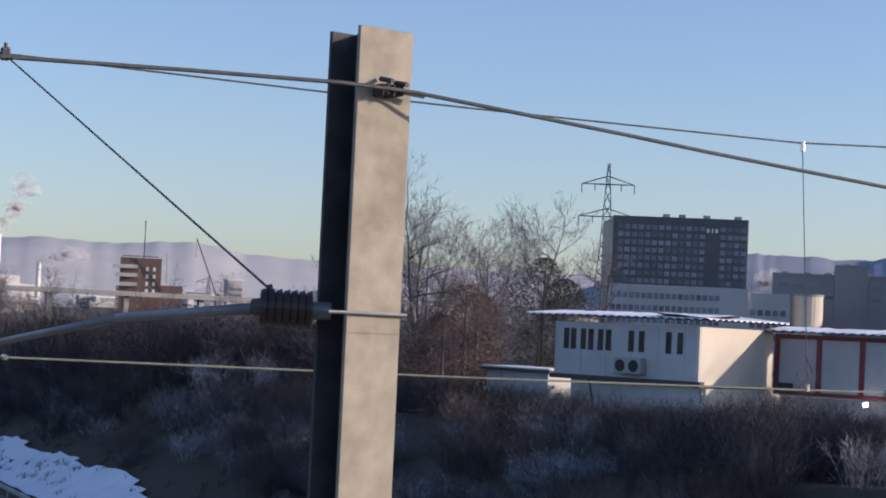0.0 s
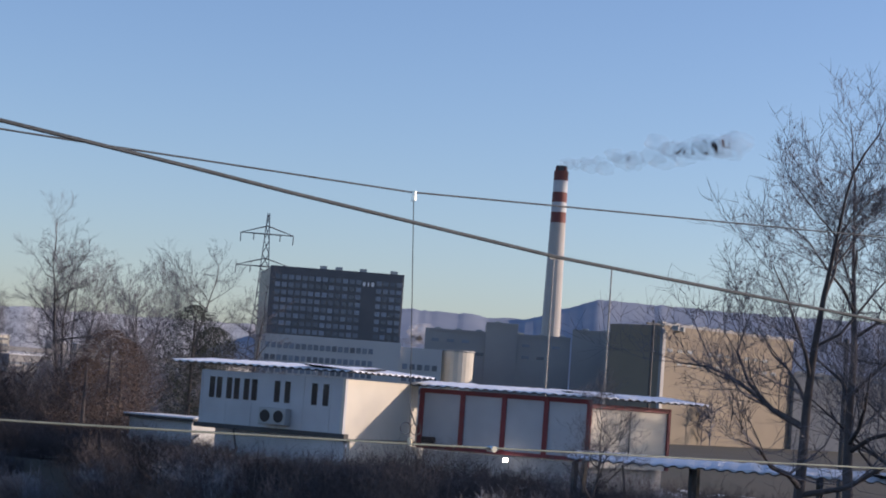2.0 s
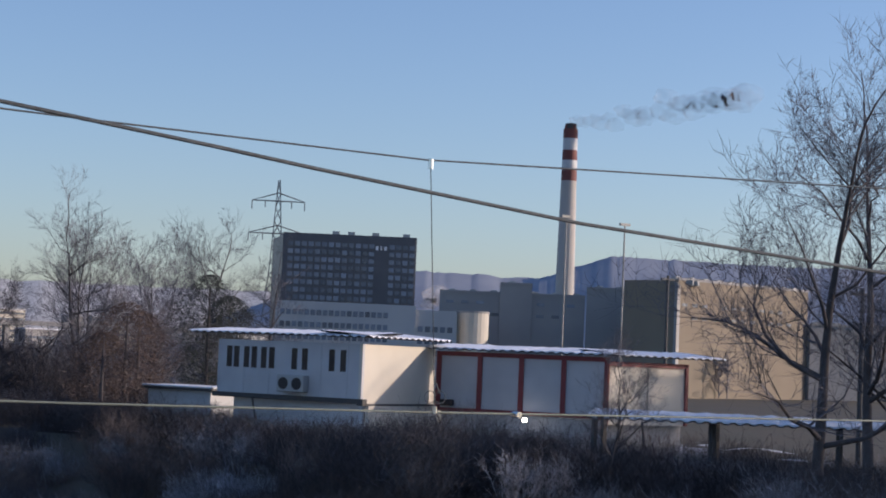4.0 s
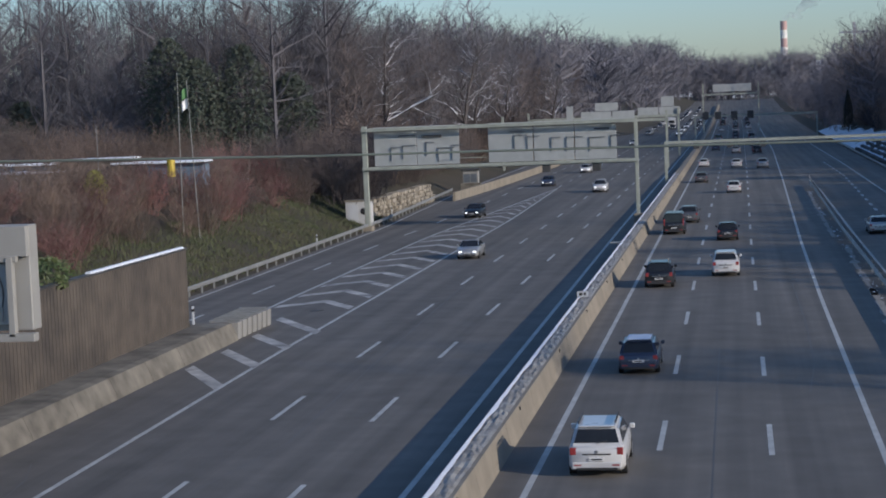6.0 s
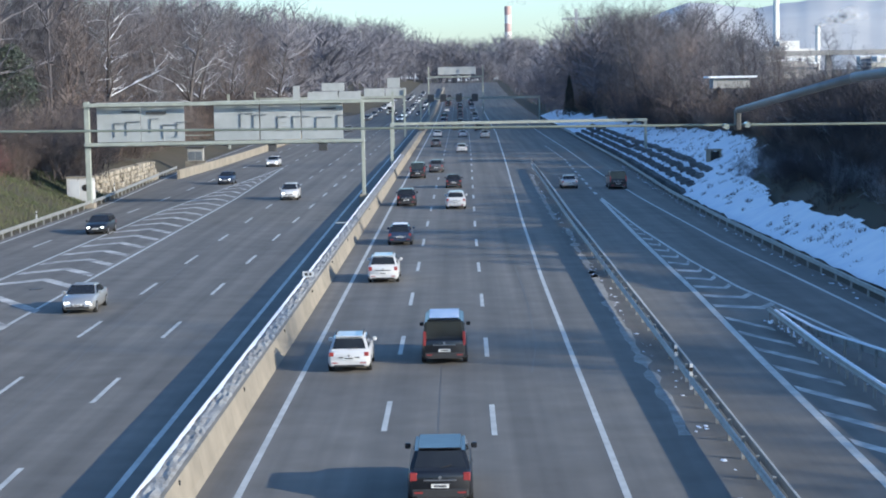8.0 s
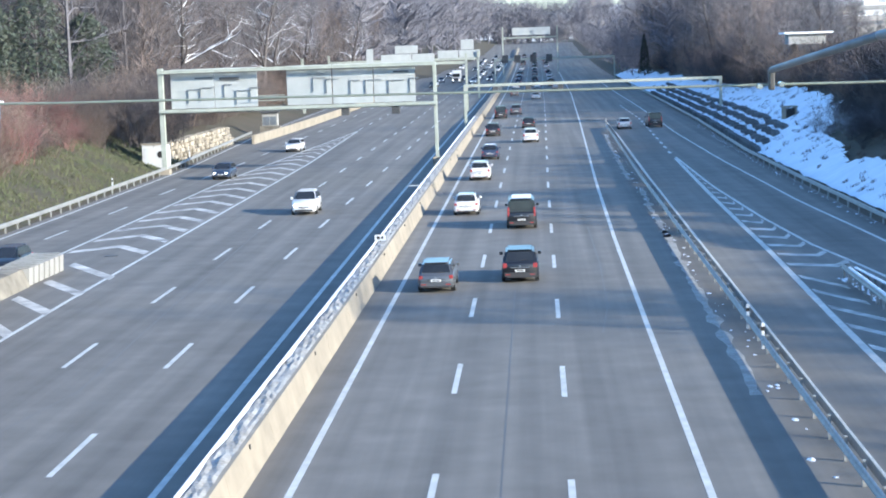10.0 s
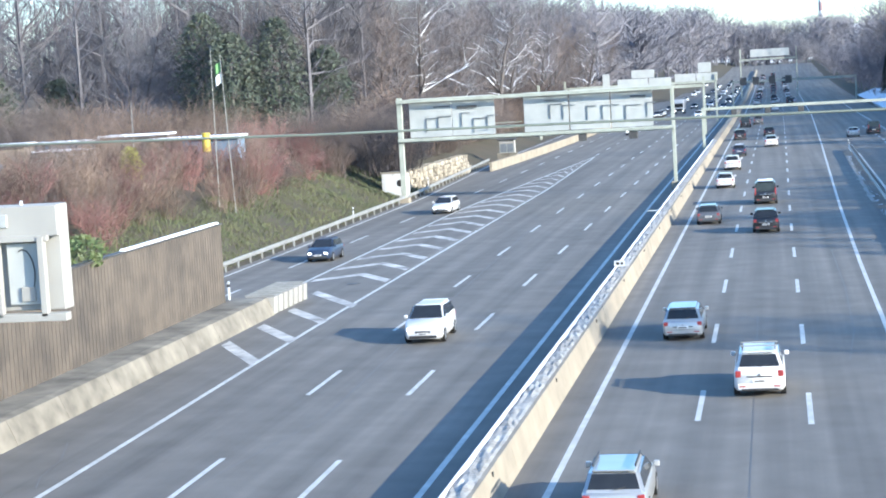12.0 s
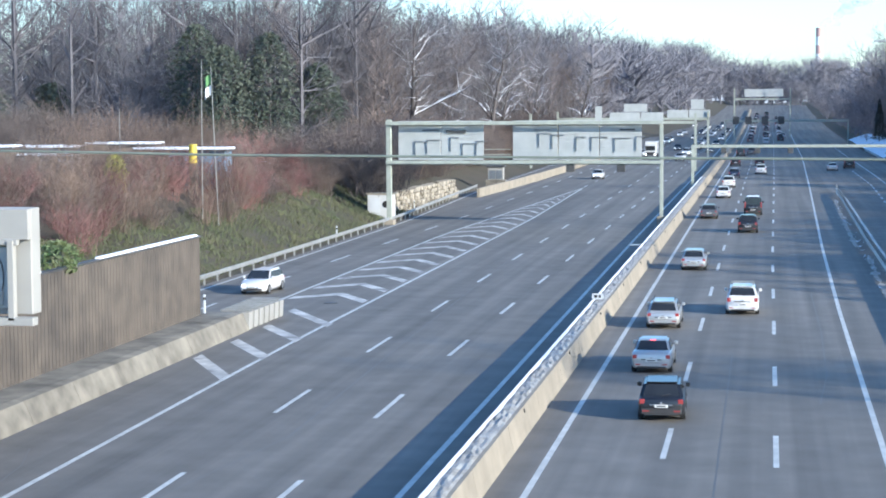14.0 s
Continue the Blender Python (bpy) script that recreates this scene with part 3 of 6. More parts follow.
# low wall and stone terraces on the left bank
def rough_stones(name, x0, y0, count, rows, label, dx=0.0, mat_=None):
    g = empty(name, label=label, category="retaining wall")
    rnd = random.Random(count)
    base = None
    for k in range(5):
        bm = box(-.5, .5, -.5, .5, -.5, .5, 0.1)
        for v in bm.verts:
            v.co += Vector((rnd.uniform(-.07, .07), rnd.uniform(-.07, .07), rnd.uniform(-.07, .07)))
        ob = part("stone", bm, mat_ or STONE, g)
        ob.matrix_basis = Matrix.Translation((x0 - .1, y0 + k, .4 + road_z(y0))) @ Matrix.Diagonal((.9, 1.0, .6, 1))
        base = (base or []) + [ob.data]
    for r in range(rows):
        for i in range(count):
            y = y0 + i * .82 + rnd.uniform(-.15, .15)
            ob = under(new("stone", rnd.choice(base)), g)
            ob.matrix_basis = Matrix.Translation((x0 + dx * i - r * .12 + rnd.uniform(-.16, .16), y, .3 + r * .46 + rnd.uniform(-.07, .07))) @ Matrix.Rotation(rnd.uniform(-.12, .12), 4, "X") @ Matrix.Diagonal((1.0, rnd.uniform(.6, 1.15), rnd.uniform(.34, .52), 1))
    return g


rough_stones("stone_wall", -39.4, 196, 52, 5, "terraced wall of rough pale limestone blocks")
def low_x(y):
    return interp(y, [(230, -36.5), (238, -36.1), (260, -35.25), (289, -34.65), (327, -34.2), (420, -33.9)])


low = empty("low_wall", label="pale low concrete wall beside the carriageway", category="wall", kind="structure")
for a in range(238, 420, 6):
    prism("panel", [(.0, 0), (.0, 1.15), (-.35, 1.15), (-.35, 0)], [a, a + 5.97], CONCRETE, low_x, low)


def bank_stones():
    """Dark rows of planted gabions on the snowy bank."""
    rnd = random.Random(9)
    for r in range(4):
        g = empty("gabion_row", label="dark stone gabion row with snow on its back", category="retaining wall")
        me = None
        for i in range(48):
            y = 186 + i * 4.2 + r * 3
            x = right_edge(y) + 0.9 + r * 1.25
            if me is None:
                bm = bmesh.new()
                for k in range(5):
                    add_box(bm, -.35, .3, -2 + k * .8, -1.3 + k * .8 + rnd.uniform(0, .1), -.3, .35 + rnd.uniform(0, .18), .06)
                ob = part("gabion", bm, DARKSTONE, g)
                me = ob.data
            else:
                ob = under(new("gabion", me), g)
            ob.matrix_basis = pose(x, y, ground_height(x, y) + .12, 0, 0, rnd.uniform(-4, 4))


bank_stones()
cab = empty("bank_hatch", 27.6, 205, ground_height(27.6, 205) - .1, 8, label="small dark concrete outlet on the snowy bank", category="outlet")
part("side", box(-.7, -.5, -.6, .6, 0, 1.3), CONCRETE, cab)
part("side", box(.5, .7, -.6, .6, 0, 1.3), CONCRETE, cab)
part("lid", box(-.8, .8, -.7, .7, 1.3, 1.45), CONCRETE, cab)
part("grille", box(-.5, .5, -.4, -.35, .1, 1.2), DARK, cab)


# ---- gantries ----
def gantry():
    g = empty("sign_gantry", 0, 184, 0, label="grey steel sign gantry seen from behind", category="gantry")
    part("post", box(-37.2, -36.7, -.25, .25, 0.3, 10.5, .03), GANTRY, g)
    part("post", box(-9.95, -9.6, -.2, .2, 0.9, 10.1, .03), GANTRY, g)
    part("footing", box(-37.5, -36.4, -.6, .6, -.2, .5, .05), CONCRETE, g)
    part("footing", box(-10.2, -9.4, -.5, .5, 0, .95, .05), CONCRETE, g)
    for y in (-.45, .45):
        part("top_beam", box(-37.2, -9.6, y - .12, y + .12, 9.95, 10.3, .02), GANTRY, g)
        part("bottom_beam", box(-37.2, -9.6, y - .12, y + .12, 6.1, 6.4, .02), GANTRY, g)
    bm = bmesh.new()
    for i in range(24):
        x = -36.6 + i * 1.15
        add_rod(bm, (x, -.45, 10.1), (x + (1 if i % 2 else 0), .45, 10.1), .04, 5)
        add_rod(bm, (x, -.45, 6.25), (x, .45, 6.25), .04, 5)
    part("lattice", bm, GANTRY, g)
    for x0, x1 in ((-36.1, -27.4), (-24.5, -20.0), (-19.94, -15.9), (-15.84, -11.7)):
        n = max(1, round((x1 - x0) / 4.4))
        for k in range(n):
            a, b = x0 + (x1 - x0) * k / n, x0 + (x1 - x0) * (k + 1) / n - .05
            p = part("sign_panel", box(a, b, .6, .72, 6.45, 10.35, .02), PANEL, g, "bare aluminium sign back")
            for z in np.arange(6.8, 10.3, .44):
                part("stiffener", box(a + .05, b - .05, .56, .6, z, z + .07), PANEL, p)
    rnd = random.Random(3)
    for x in (-34.4, -33.2, -30.8, -29.6, -28.2, -21.9, -20.6, -18.2, -16.7, -14.4, -12.3):
        z = rnd.uniform(7.6, 8.6)
        part("bracket", box(x, x + .06, .46, .56, z - .9, z + .5), GALVD, g)
        part("bracket", box(x, x + rnd.uniform(.8, 1.8), .44, .56, z + .43, z + .5), GALVD, g)
    for x, w in ((-33.6, 1.7), (-31.2, 2.0), (-22.4, 1.6), (-13.9, 1.5)):
        part("cable_tray", box(x, x + w, .4, .54, 9.3 + rnd.uniform(-.3, .2), 9.42 + rnd.uniform(0, .1)), DARKMETAL, g)
    part("catwalk_rail", box(-27.3, -24.6, -.5, -.44, 7.0, 7.06), GANTRY, g)
    part("catwalk_rail", box(-27.3, -24.6, -.5, -.44, 7.5, 7.56), GANTRY, g)
    for x in (-19.1, -14.1):
        part("lane_signal", box(x, x + .8, -.3, .3, 5.3, 6.05, .04), DARKMETAL, g)
    part("walkway", box(-37.2, -9.6, -.4, .4, 6.02, 6.1), GANTRY, g)
    return g


gantry()


def far_gantry(x0, x1, y, z0, z1, label, panels, posts, thick=.25):
    g = empty("sign_gantry", 0, y, 0, label=label, category="gantry")
    for x, b in posts:
        part("post", box(x - .2, x + .2, -.2, .2, b, z1 + .3), GANTRY, g)
    part("beam", box(x0, x1, -.2, .2, z0, z0 + thick * 2), GANTRY, g)
    for a, b, c, d in panels:
        part("sign_panel", box(a, b, .25, .4, c, d, .02), PANEL, g)
    return g


arm = empty("signal_portal", 0, 262, 0, label="pale green steel portal across the carriageway", category="gantry")
part("beam", box(-9.9, 26.0, -.22, .22, 5.75, 6.15, .03), GANTRY, arm)
part("post", box(-10.0, -9.6, -.2, .2, .0, 6.1, .03), GANTRY, arm)
part("post", box(25.6, 26.0, -.2, .2, 1.0, 5.8, .03), GANTRY, arm)
for x in (-5.9, -1.3, 3.2):
    part("lane_signal", box(x, x + .75, -.3, .3, 4.95, 5.72, .04), DARKMETAL, arm)
far_gantry(-41, -12, 330, 8.3, 9.8, "far grey sign gantry with light panels", [(-27.0, -21.7, 8.6, 10.3), (-21.5, -17.6, 8.6, 10.3), (-24.5, -20.5, 10.4, 11.8), (-29.6, -28.4, 8.9, 11.4)], ((-41, .5), (-12, 0)))
far_gantry(-44, -12, 400, 8.3, 9.8, "far grey sign gantry with light panels", [(-20.6, -16.2, 8.8, 10.4), (-16.0, -11.6, 8.8, 10.4), (-15.6, -12.9, 10.5, 12.6)], ((-44, .5), (-12, 0)))
far_gantry(-10, 7.4, 600, 12.6, 16.0, "far white sign gantry over the motorway", [(-6.9, 5.2, 13.6, 16.0)], ((-10, .5), (7.4, .5)))

def far_signals():
    g = empty("signal_portal", 0, 520, road_z(520), label="far portal carrying dark lane signals", category="gantry")
    part("beam", box(-11, 22, -.2, .2, 6.2, 6.8), GANTRY, g)
    part("post", box(-11.2, -10.8, -.2, .2, 0, 6.8), GANTRY, g)
    part("post", box(21.8, 22.2, -.2, .2, 0, 6.8), GANTRY, g)
    for x in (-9.0, -5.6, -1.2, 3.2):
        part("lane_signal", box(x, x + 1.7, -.5, -.2, 5.6, 7.7), DARKMETAL, g)


far_signals()

# box sign seen from behind
sb = empty("sign_box", -21.6, 53.6, 0, label="pale grey steel sign box with framed back panels", category="sign")
part("housing", box(-11.5, 0, .55, 1.25, 5.75, 9.0, .03), SIGNBOX, sb)
part("top_fascia", box(-11.5, -.02, .35, .55, 8.05, 8.98, .015), SIGNBOX, sb)
part("frame_rail", box(-11.5, -.3, .15, .35, 7.9, 8.08, .015), SIGNBOX, sb)
part("frame_rail", box(-11.5, .18, .1, .5, 5.45, 5.7, .015), SIGNBOX, sb)
for i in range(8):
    x = -.42 - 1.45 * i
    part("mullion", box(x - .2, x, .1, .36, 5.6, 8.05, .012), SIGNBOX, sb)
    pn = part("back_panel", box(x - 1.32, x - .3, .42, .545, 5.95, 7.85, .02), PANEL, sb)
    bm = bmesh.new()
    for k, a in enumerate(np.arange(-1.2, 1.9, .35)):
        add_rod(bm, (x - .8 + .36 * math.cos(a), .4, 6.9 + .75 * math.sin(a)), (x - .8 + .36 * math.cos(a + .35), .4, 6.9 + .75 * math.sin(a + .35)), .022, 5)
    tagged(part("conduit", bm, DARKMETAL, pn), kind="stuff")
    part("junction_box", box(x - .9, x - .45, .33, .42, 6.05, 6.5, .02), SIGNBOX, pn)
part("hatch", box(-2.05, -1.6, .28, .36, 8.35, 8.75, .015), PANEL, sb)
part("hook", box(-1.35, -1.28, .8, .86, 9.0, 9.12), SNOW, sb)
part("support_post", box(-9.3, -8.8, .6, 1.1, 0, 5.8, .02), SIGNBOX, sb)
ivy_at = (-29.4, 76.5, 5.1)

# ---- rail bridge, mast and wires ----
tagged(part("rail_bridge", box(-80, 80, 7.5, 18.5, 5.3, 6.2), CONCRETE), "concrete rail bridge deck across the motorway", kind="structure")
tagged(part("bridge_pier", box(-9.2, -8.4, 9, 17, -.2, 5.32), CONCRETE), "plain concrete bridge pier in the median", kind="structure")
mast = empty("catenary_mast", 2.928, 9.175, 6.2, 15.3, label="weathered grey steel H-section catenary mast", category="mast")
MH = 7.504
part("front_flange", box(0, .368, -.0, .026, 0, MH, .004), MAST_STEEL, mast)
# Rear flange and web are coloured dark as the shaded recess.
part("rear_flange", box(0, .354, .268, .294, 0, MH - .01, .004), MAST_SHADE, mast, "rear flange with shade put into its dark colour")
part("web", box(.167, .187, .026, .268, 0, MH - .005), MAST_SHADE, mast, "web with shade put into its dark colour")
part("base_plate", box(-.1, .45, -.12, .45, -.02, .04), DARKMETAL, mast)
ring = part("strap", box(-.02, .37, -.016, -.0, 5.916, 5.938), GALVD, mast)
part("strap", box(-.02, .37, .294, .31, 5.916, 5.938), GALVD, mast)
part("strap", rod((.385, -.022, 5.927), (-.14, -.022, 5.927), .0105, 8), GALVD, mast)
part("weld_seam", box(0.0, .354, -.006, 0, 5.82, 5.84), MAST_STEEL, mast)


def poly_cable(name, pts, r, material, label, category="cable", parent=None):
    bm = bmesh.new()
    for a, b in zip(pts, pts[1:]):
        add_rod(bm, a, b, r, 6)
    ob = part(name, bm, material, parent, label)
    if category:
        tagged(ob, category=category)
    return ob


clamp = empty("cable_clamp", 3.11, 9.222, 13.36, 15.3, label="rusty bolted clamp on the mast face", category="clamp")
bmc = box(-.085, .07, -.08, .0, -.03, .022, .014)
crnd = random.Random(4)
for a in range(5):
    cx = -.085 + .034 * a + crnd.uniform(-.006, .006)
    part("plate", box(cx, cx + crnd.uniform(.012, .026), -.1 + crnd.uniform(0, .02), .0, -.045 + crnd.uniform(0, .02), .025 + crnd.uniform(0, .022), .006), RUST, clamp)
for v in bmc.verts:
    v.co += Vector((crnd.uniform(-.004, .004), crnd.uniform(-.004, .004), crnd.uniform(-.005, .005)))
part("jaw", bmc, RUST, clamp)
part("bolt", rod((-.05, -.13, .04), (-.05, -.02, .06), .014), DARKMETAL, clamp)
part("bolt", rod((.05, -.13, .03), (.05, -.02, .05), .014), DARKMETAL, clamp)
part("cable_end", rod((.06, -.07, .0), (.2, -.09, -.01), .017), GALVD, clamp)

poly_cable("feeder_cable", [(-9, 9.1, 13.17), (-1.74, 9.1, 13.275), (.46, 9.1, 13.31), (1.95, 9.1, 13.35), (2.8, 9.1, 13.365), (3.07, 9.12, 13.362), (3.25, 9.13, 13.355), (3.79, 9.1, 13.3), (4.54, 9.1, 13.23), (5.13, 9.1, 13.17), (7.02, 9.1, 13.0), (10.67, 9.1, 12.8), (24, 9.1, 12.4)],
           0.0115, CABLE, "thick dark stranded feeder cable")
poly_cable("messenger_wire", [(-24, 14, 16.2), (-2.62, 14, 14.3), (.49, 14, 14.08), (1.83, 14, 14.0), (4.24, 14, 13.95), (5.73, 14, 13.93), (9.0, 14, 13.905), (16.2, 14, 14.2), (30, 14, 15.3)], .008, CABLE, "thin dark catenary messenger wire")
poly_cable("contact_wire", [(-26, 14, 11.92), (-7.1, 14, 11.8), (-3.4, 14, 11.73), (1.89, 14, 11.69), (5.8, 14, 11.66), (9.2, 14, 11.655), (16.4, 14, 11.68), (30, 14, 11.76)], .0095, CONTACT, "greenish copper contact wire")
stay_cl = empty("wire_clamp", 1.83, 14, 14.0, label="dark clamp on the messenger wire", category="clamp")
part("jaw", box(-.035, .035, -.03, .03, -.05, .05, .01), CABLE, stay_cl)
part("bolt", rod((0, 0, .045), (0, 0, .085), .014), CABLE, stay_cl)
brk = empty("cantilever_arm", 2.6, 9.6, 12.2, label="grey steel cantilever tube with dark insulator", category="bracket")


def insulator():
    a, b = Vector((.19, -.24, -.07)), Vector((-.05, -.17, -.065))
    core = part("insulator", rod(a, b, .088, 16), INSUL, brk, "dark brown ribbed insulator")
    for k in range(7):
        p = a.lerp(b, k / 6)
        q = a.lerp(b, k / 6 + .135)
        part("rib", rod(p, q, .109, 20, .096), INSUL, core)
    part("end_cap", rod(a + Vector((.1, -.04, -.0)), a, .05, 12), GALVD, brk)
    part("end_cap", rod(b, b + Vector((-.06, .05, -.0)), .06, 12, .045), DARKMETAL, brk)


insulator()
bmt = rod((-.08, -.12, -.07), (-.38, 1.9, -.165), .032, 10, .03)
add_rod(bmt, (-.38, 1.9, -.165), (-.72, 4.35, -.4), .03, 10, .026)
part("tube", bmt, GALVD, brk, smooth=True)
part("stay", rod((-.04, -.17, .04), (-.77, 4.4, 1.79), .0075, 6), CABLE, brk)
part("stay_lug", rod((-.02, -.18, -.02), (-.04, -.17, .06), .018, 8), DARKMETAL, brk)
st = empty("steady_clamp", 1.88, 14, 11.79, label="contact wire clamp with two shiny bolt ends", category="clamp")
part("arm", box(-.02, .02, -.05, .05, -.14, .02, .008), DARKMETAL, st)
part("bolt_end", rod((-.09, -.06, -.11), (-.09, .05, -.11), .021, 12), SHINY, st)
part("bolt_end", rod((.07, -.06, -.1), (.07, .05, -.1), .021, 12), SHINY, st)
dr = empty("dropper", 9.2, 14, 11.66, label="thin wire dropper with a looped end", category="dropper")
part("wire", rod((0, 0, .02), (-.15, 0, 2.22), .0048, 6), CABLE, dr)
part("top_clamp", rod((-.15, 0, 2.17), (-.15, 0, 2.26), .024, 10), SHINY, dr)
part("foot_clamp", rod((0, 0, -.02), (0, 0, .05), .022, 10), SHINY, dr)
bml = bmesh.new()
for s in (-1, 1):
    for a in np.arange(0, 6.1, .5):
        add_rod(bml, (s * .055 + .055 * math.cos(a), 0, .13 + .055 * math.sin(a)), (s * .055 + .055 * math.cos(a + .5), 0, .13 + .055 * math.sin(a + .5)), .004, 5)
part("loop", bml, CABLE, dr)
part("loop_clip", rod((.05, 0, .16), (-.02, 0, .3), .008, 6), CABLE, dr)
wc2 = empty("wire_clamp", 10.1, 14, 11.65, label="shiny clip on the contact wire", category="clamp")
part("bolt_end", rod((0, -.05, 0), (0, .05, 0), .03, 12), SHINY, wc2)


# ---- plants ----
def tube(vs, fs, a, b, ra, rb, sides=4):
    d = (b - a)
    u = d.orthogonal().normalized()
    w = d.normalized().cross(u)
    k = len(vs)
    for p, r in ((a, ra), (b, rb)):
        for i in range(sides):
            t = 2 * math.pi * i / sides
            vs.append(p + u * (r * math.cos(t)) + w * (r * math.sin(t)))
    for i in range(sides):
        j = (i + 1) % sides
        fs.append((k + i, k + j, k + sides + j, k + sides + i))


def limb(rnd, store, a, way, length, r, depth, droop, bend=0.25, snow=None, more=0):
    """One branch in short bent pieces; gives off finer ones along its outer part."""
    vs, fs = store[0] if depth >= 3 else store[1]
    n = 4 if depth >= 3 else 3 if depth == 2 else 2
    p, d = a.copy(), way.normalized()
    for i in range(n):
        d = (d + Vector((rnd.gauss(0, bend), rnd.gauss(0, bend), rnd.gauss(0.06 - droop, bend * 0.7)))).normalized()
        q = p + d * (length / n)
        r0, r1 = r * (1 - 0.75 * i / n), r * (1 - 0.75 * (i + 1) / n)
        tube(vs, fs, p, q, r0, r1, 5 if depth >= 3 else 3)
        if snow is not None and depth >= 2 and abs(d.z) < 0.75:
            up = Vector((0, 0, r0 * 0.9))
            tube(snow[0], snow[1], p + up, q + up * (r1 / max(r0, 1e-4)), max(r0 * 0.8, .02), max(r1 * 0.8, .015), 3)
        if depth > 0:
            for _ in range((2 if i < n - 1 else 3) + (more if depth < 3 else 0)):
                if i == 0 and rnd.random() < 0.5:
                    continue
                side = Vector((rnd.gauss(0, 1), rnd.gauss(0, 1), rnd.gauss(0.25, 0.6))).normalized()
                limb(rnd, store, p.lerp(q, rnd.random()), (d * 0.75 + side * 0.75), length * rnd.uniform(0.42, 0.62), max(0.011 if length > 1 else r * 0.35, r1 * 0.6), depth - 1, droop, bend, snow, more)
        p = q


def tree_proto(name, seed, height, trunk, spread, start, depth=3, limbs=9, droop=0.0, rise=1.0, bark=None, snow=False, fork=False, label="", twig=None, more=0):
    rnd = random.Random(seed)
    big, fine, sn = ([], []), ([], []), ([], [])
    tv, tf = [], []
    p, d = Vector((0, 0, -0.4)), Vector((rnd.gauss(0, .04), rnd.gauss(0, .04), 1))
    n = 7
    for i in range(n):
        q = p + d.normalized() * ((height * 0.82 + .4) / n)
        r0, r1 = trunk * (1 - 0.85 * i / n) * (1.25 if i == 0 else 1), trunk * (1 - 0.85 * (i + 1) / n)
        tube(tv, tf, p, q, r0, r1, 8)
        if i >= 1:
            for _ in range(max(1, round(limbs / n))):
                z = (i + rnd.random()) / n
                if z < start:
                    continue
                a = rnd.uniform(0, 6.28)
                lift = (rnd.uniform(0.2, 0.9) + z * 0.8) * rise + (0.9 if fork else 0)
                w = Vector((math.cos(a), math.sin(a), lift))
                limb(rnd, (big, fine), p.lerp(q, rnd.random()), w, height * spread * (1.1 - 0.55 * z) * rnd.uniform(.75, 1.15), r1 * 0.55 + .02, depth, droop, snow=sn if snow else None, more=more)
        d = (d + Vector((rnd.gauss(0, .09), rnd.gauss(0, .09), 0.12))).normalized()
        p = q
    limb(rnd, (big, fine), p, d, height * 0.2, trunk * .2 + .01, depth, droop)
    root = empty(name, label=label, category="tree")
    under(new("trunk", mesh_of("trunk", tv, tf, bark or BARK, True)), root)
    if big[0]:
        tagged(under(new("branchwork", mesh_of("branchwork", big[0], big[1], bark or BARK, True)), root), kind="stuff")
    tagged(under(new("crown", mesh_of("crown", fine[0], fine[1], twig or TWIG_HAZED)), root), kind="stuff")
    if snow:
        tagged(under(new("branch_snow", mesh_of("branch_snow", sn[0], sn[1], SNOW)), root), kind="stuff")
    return root


def shrub_mesh(name, seed, height, stems, material, spread=0.5, leaf=None):
    rnd = random.Random(seed)
    fine = ([], [])
    for _ in range(stems):
        a, r = rnd.uniform(0, 6.28), abs(rnd.gauss(0, .45)) * height * .5
        w = Vector((math.cos(a) * spread * rnd.random(), math.sin(a) * spread * rnd.random(), 1))
        limb(rnd, (fine, fine), Vector((r * math.cos(a), r * math.sin(a), -.2)), w, height * rnd.uniform(.6, 1.05), .022, 2, 0.0, .2)
    return mesh_of(name, fine[0], fine[1], material)


def leafy_mesh(name, seed, height, width, count, size, material, cone=True):
    """Crown of many small leaf blades, uneven, with gaps."""
    rnd = random.Random(seed)
    vs, fs = [], []
    for _ in range(count):
        z = rnd.random()
        rad = width * ((1 - z) ** .8 if cone else math.sqrt(max(0.02, 1 - (2 * z - 1) ** 2))) * (0.55 + .45 * rnd.random())
        a = rnd.uniform(0, 6.28)
        rad *= 0.75 + 0.5 * noise.noise((math.cos(a) * 2, math.sin(a) * 2, z * 6 + seed))
        c = Vector((rad * math.cos(a), rad * math.sin(a), height * z))
        u = Vector((rnd.gauss(0, 1), rnd.gauss(0, 1), rnd.gauss(-.3, .6))).normalized() * size * rnd.uniform(.6, 1.4)
        v = u.orthogonal().normalized() * size * .4
        k = len(vs)
        vs += [c - u, c + v, c + u, c - v]
        fs.append((k, k + 1, k + 2, k + 3))
    return mesh_of(name, vs, fs, material)


TREES = [tree_proto("bare_tree", 11 + i, h, tr, sp, stt, 3, li, rise=.62, more=1, label="tall bare deciduous tree with fine twigs") for i, (h, tr, sp, stt, li) in
         enumerate(((20, .30, .38, .2, 14), (18, .26, .40, .2, 14), (21, .32, .36, .24, 14), (16, .22, .42, .15, 14), (19, .26, .36, .2, 14)))]
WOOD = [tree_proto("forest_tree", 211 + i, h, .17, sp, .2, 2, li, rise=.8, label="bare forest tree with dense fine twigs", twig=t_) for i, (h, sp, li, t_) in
        enumerate(((21, .27, 70, TWIG_HAZED), (19, .30, 63, TWIG_WARM), (22, .25, 70, TWIG_HAZED), (17, .31, 63, TWIG_WARM)))]
OAKS = [tree_proto("oak_tree", 40 + i, 20, .45, .36, .25, 3, 12, droop=.03, snow=True, label="gnarled bare oak with snow on its limbs") for i in range(2)]
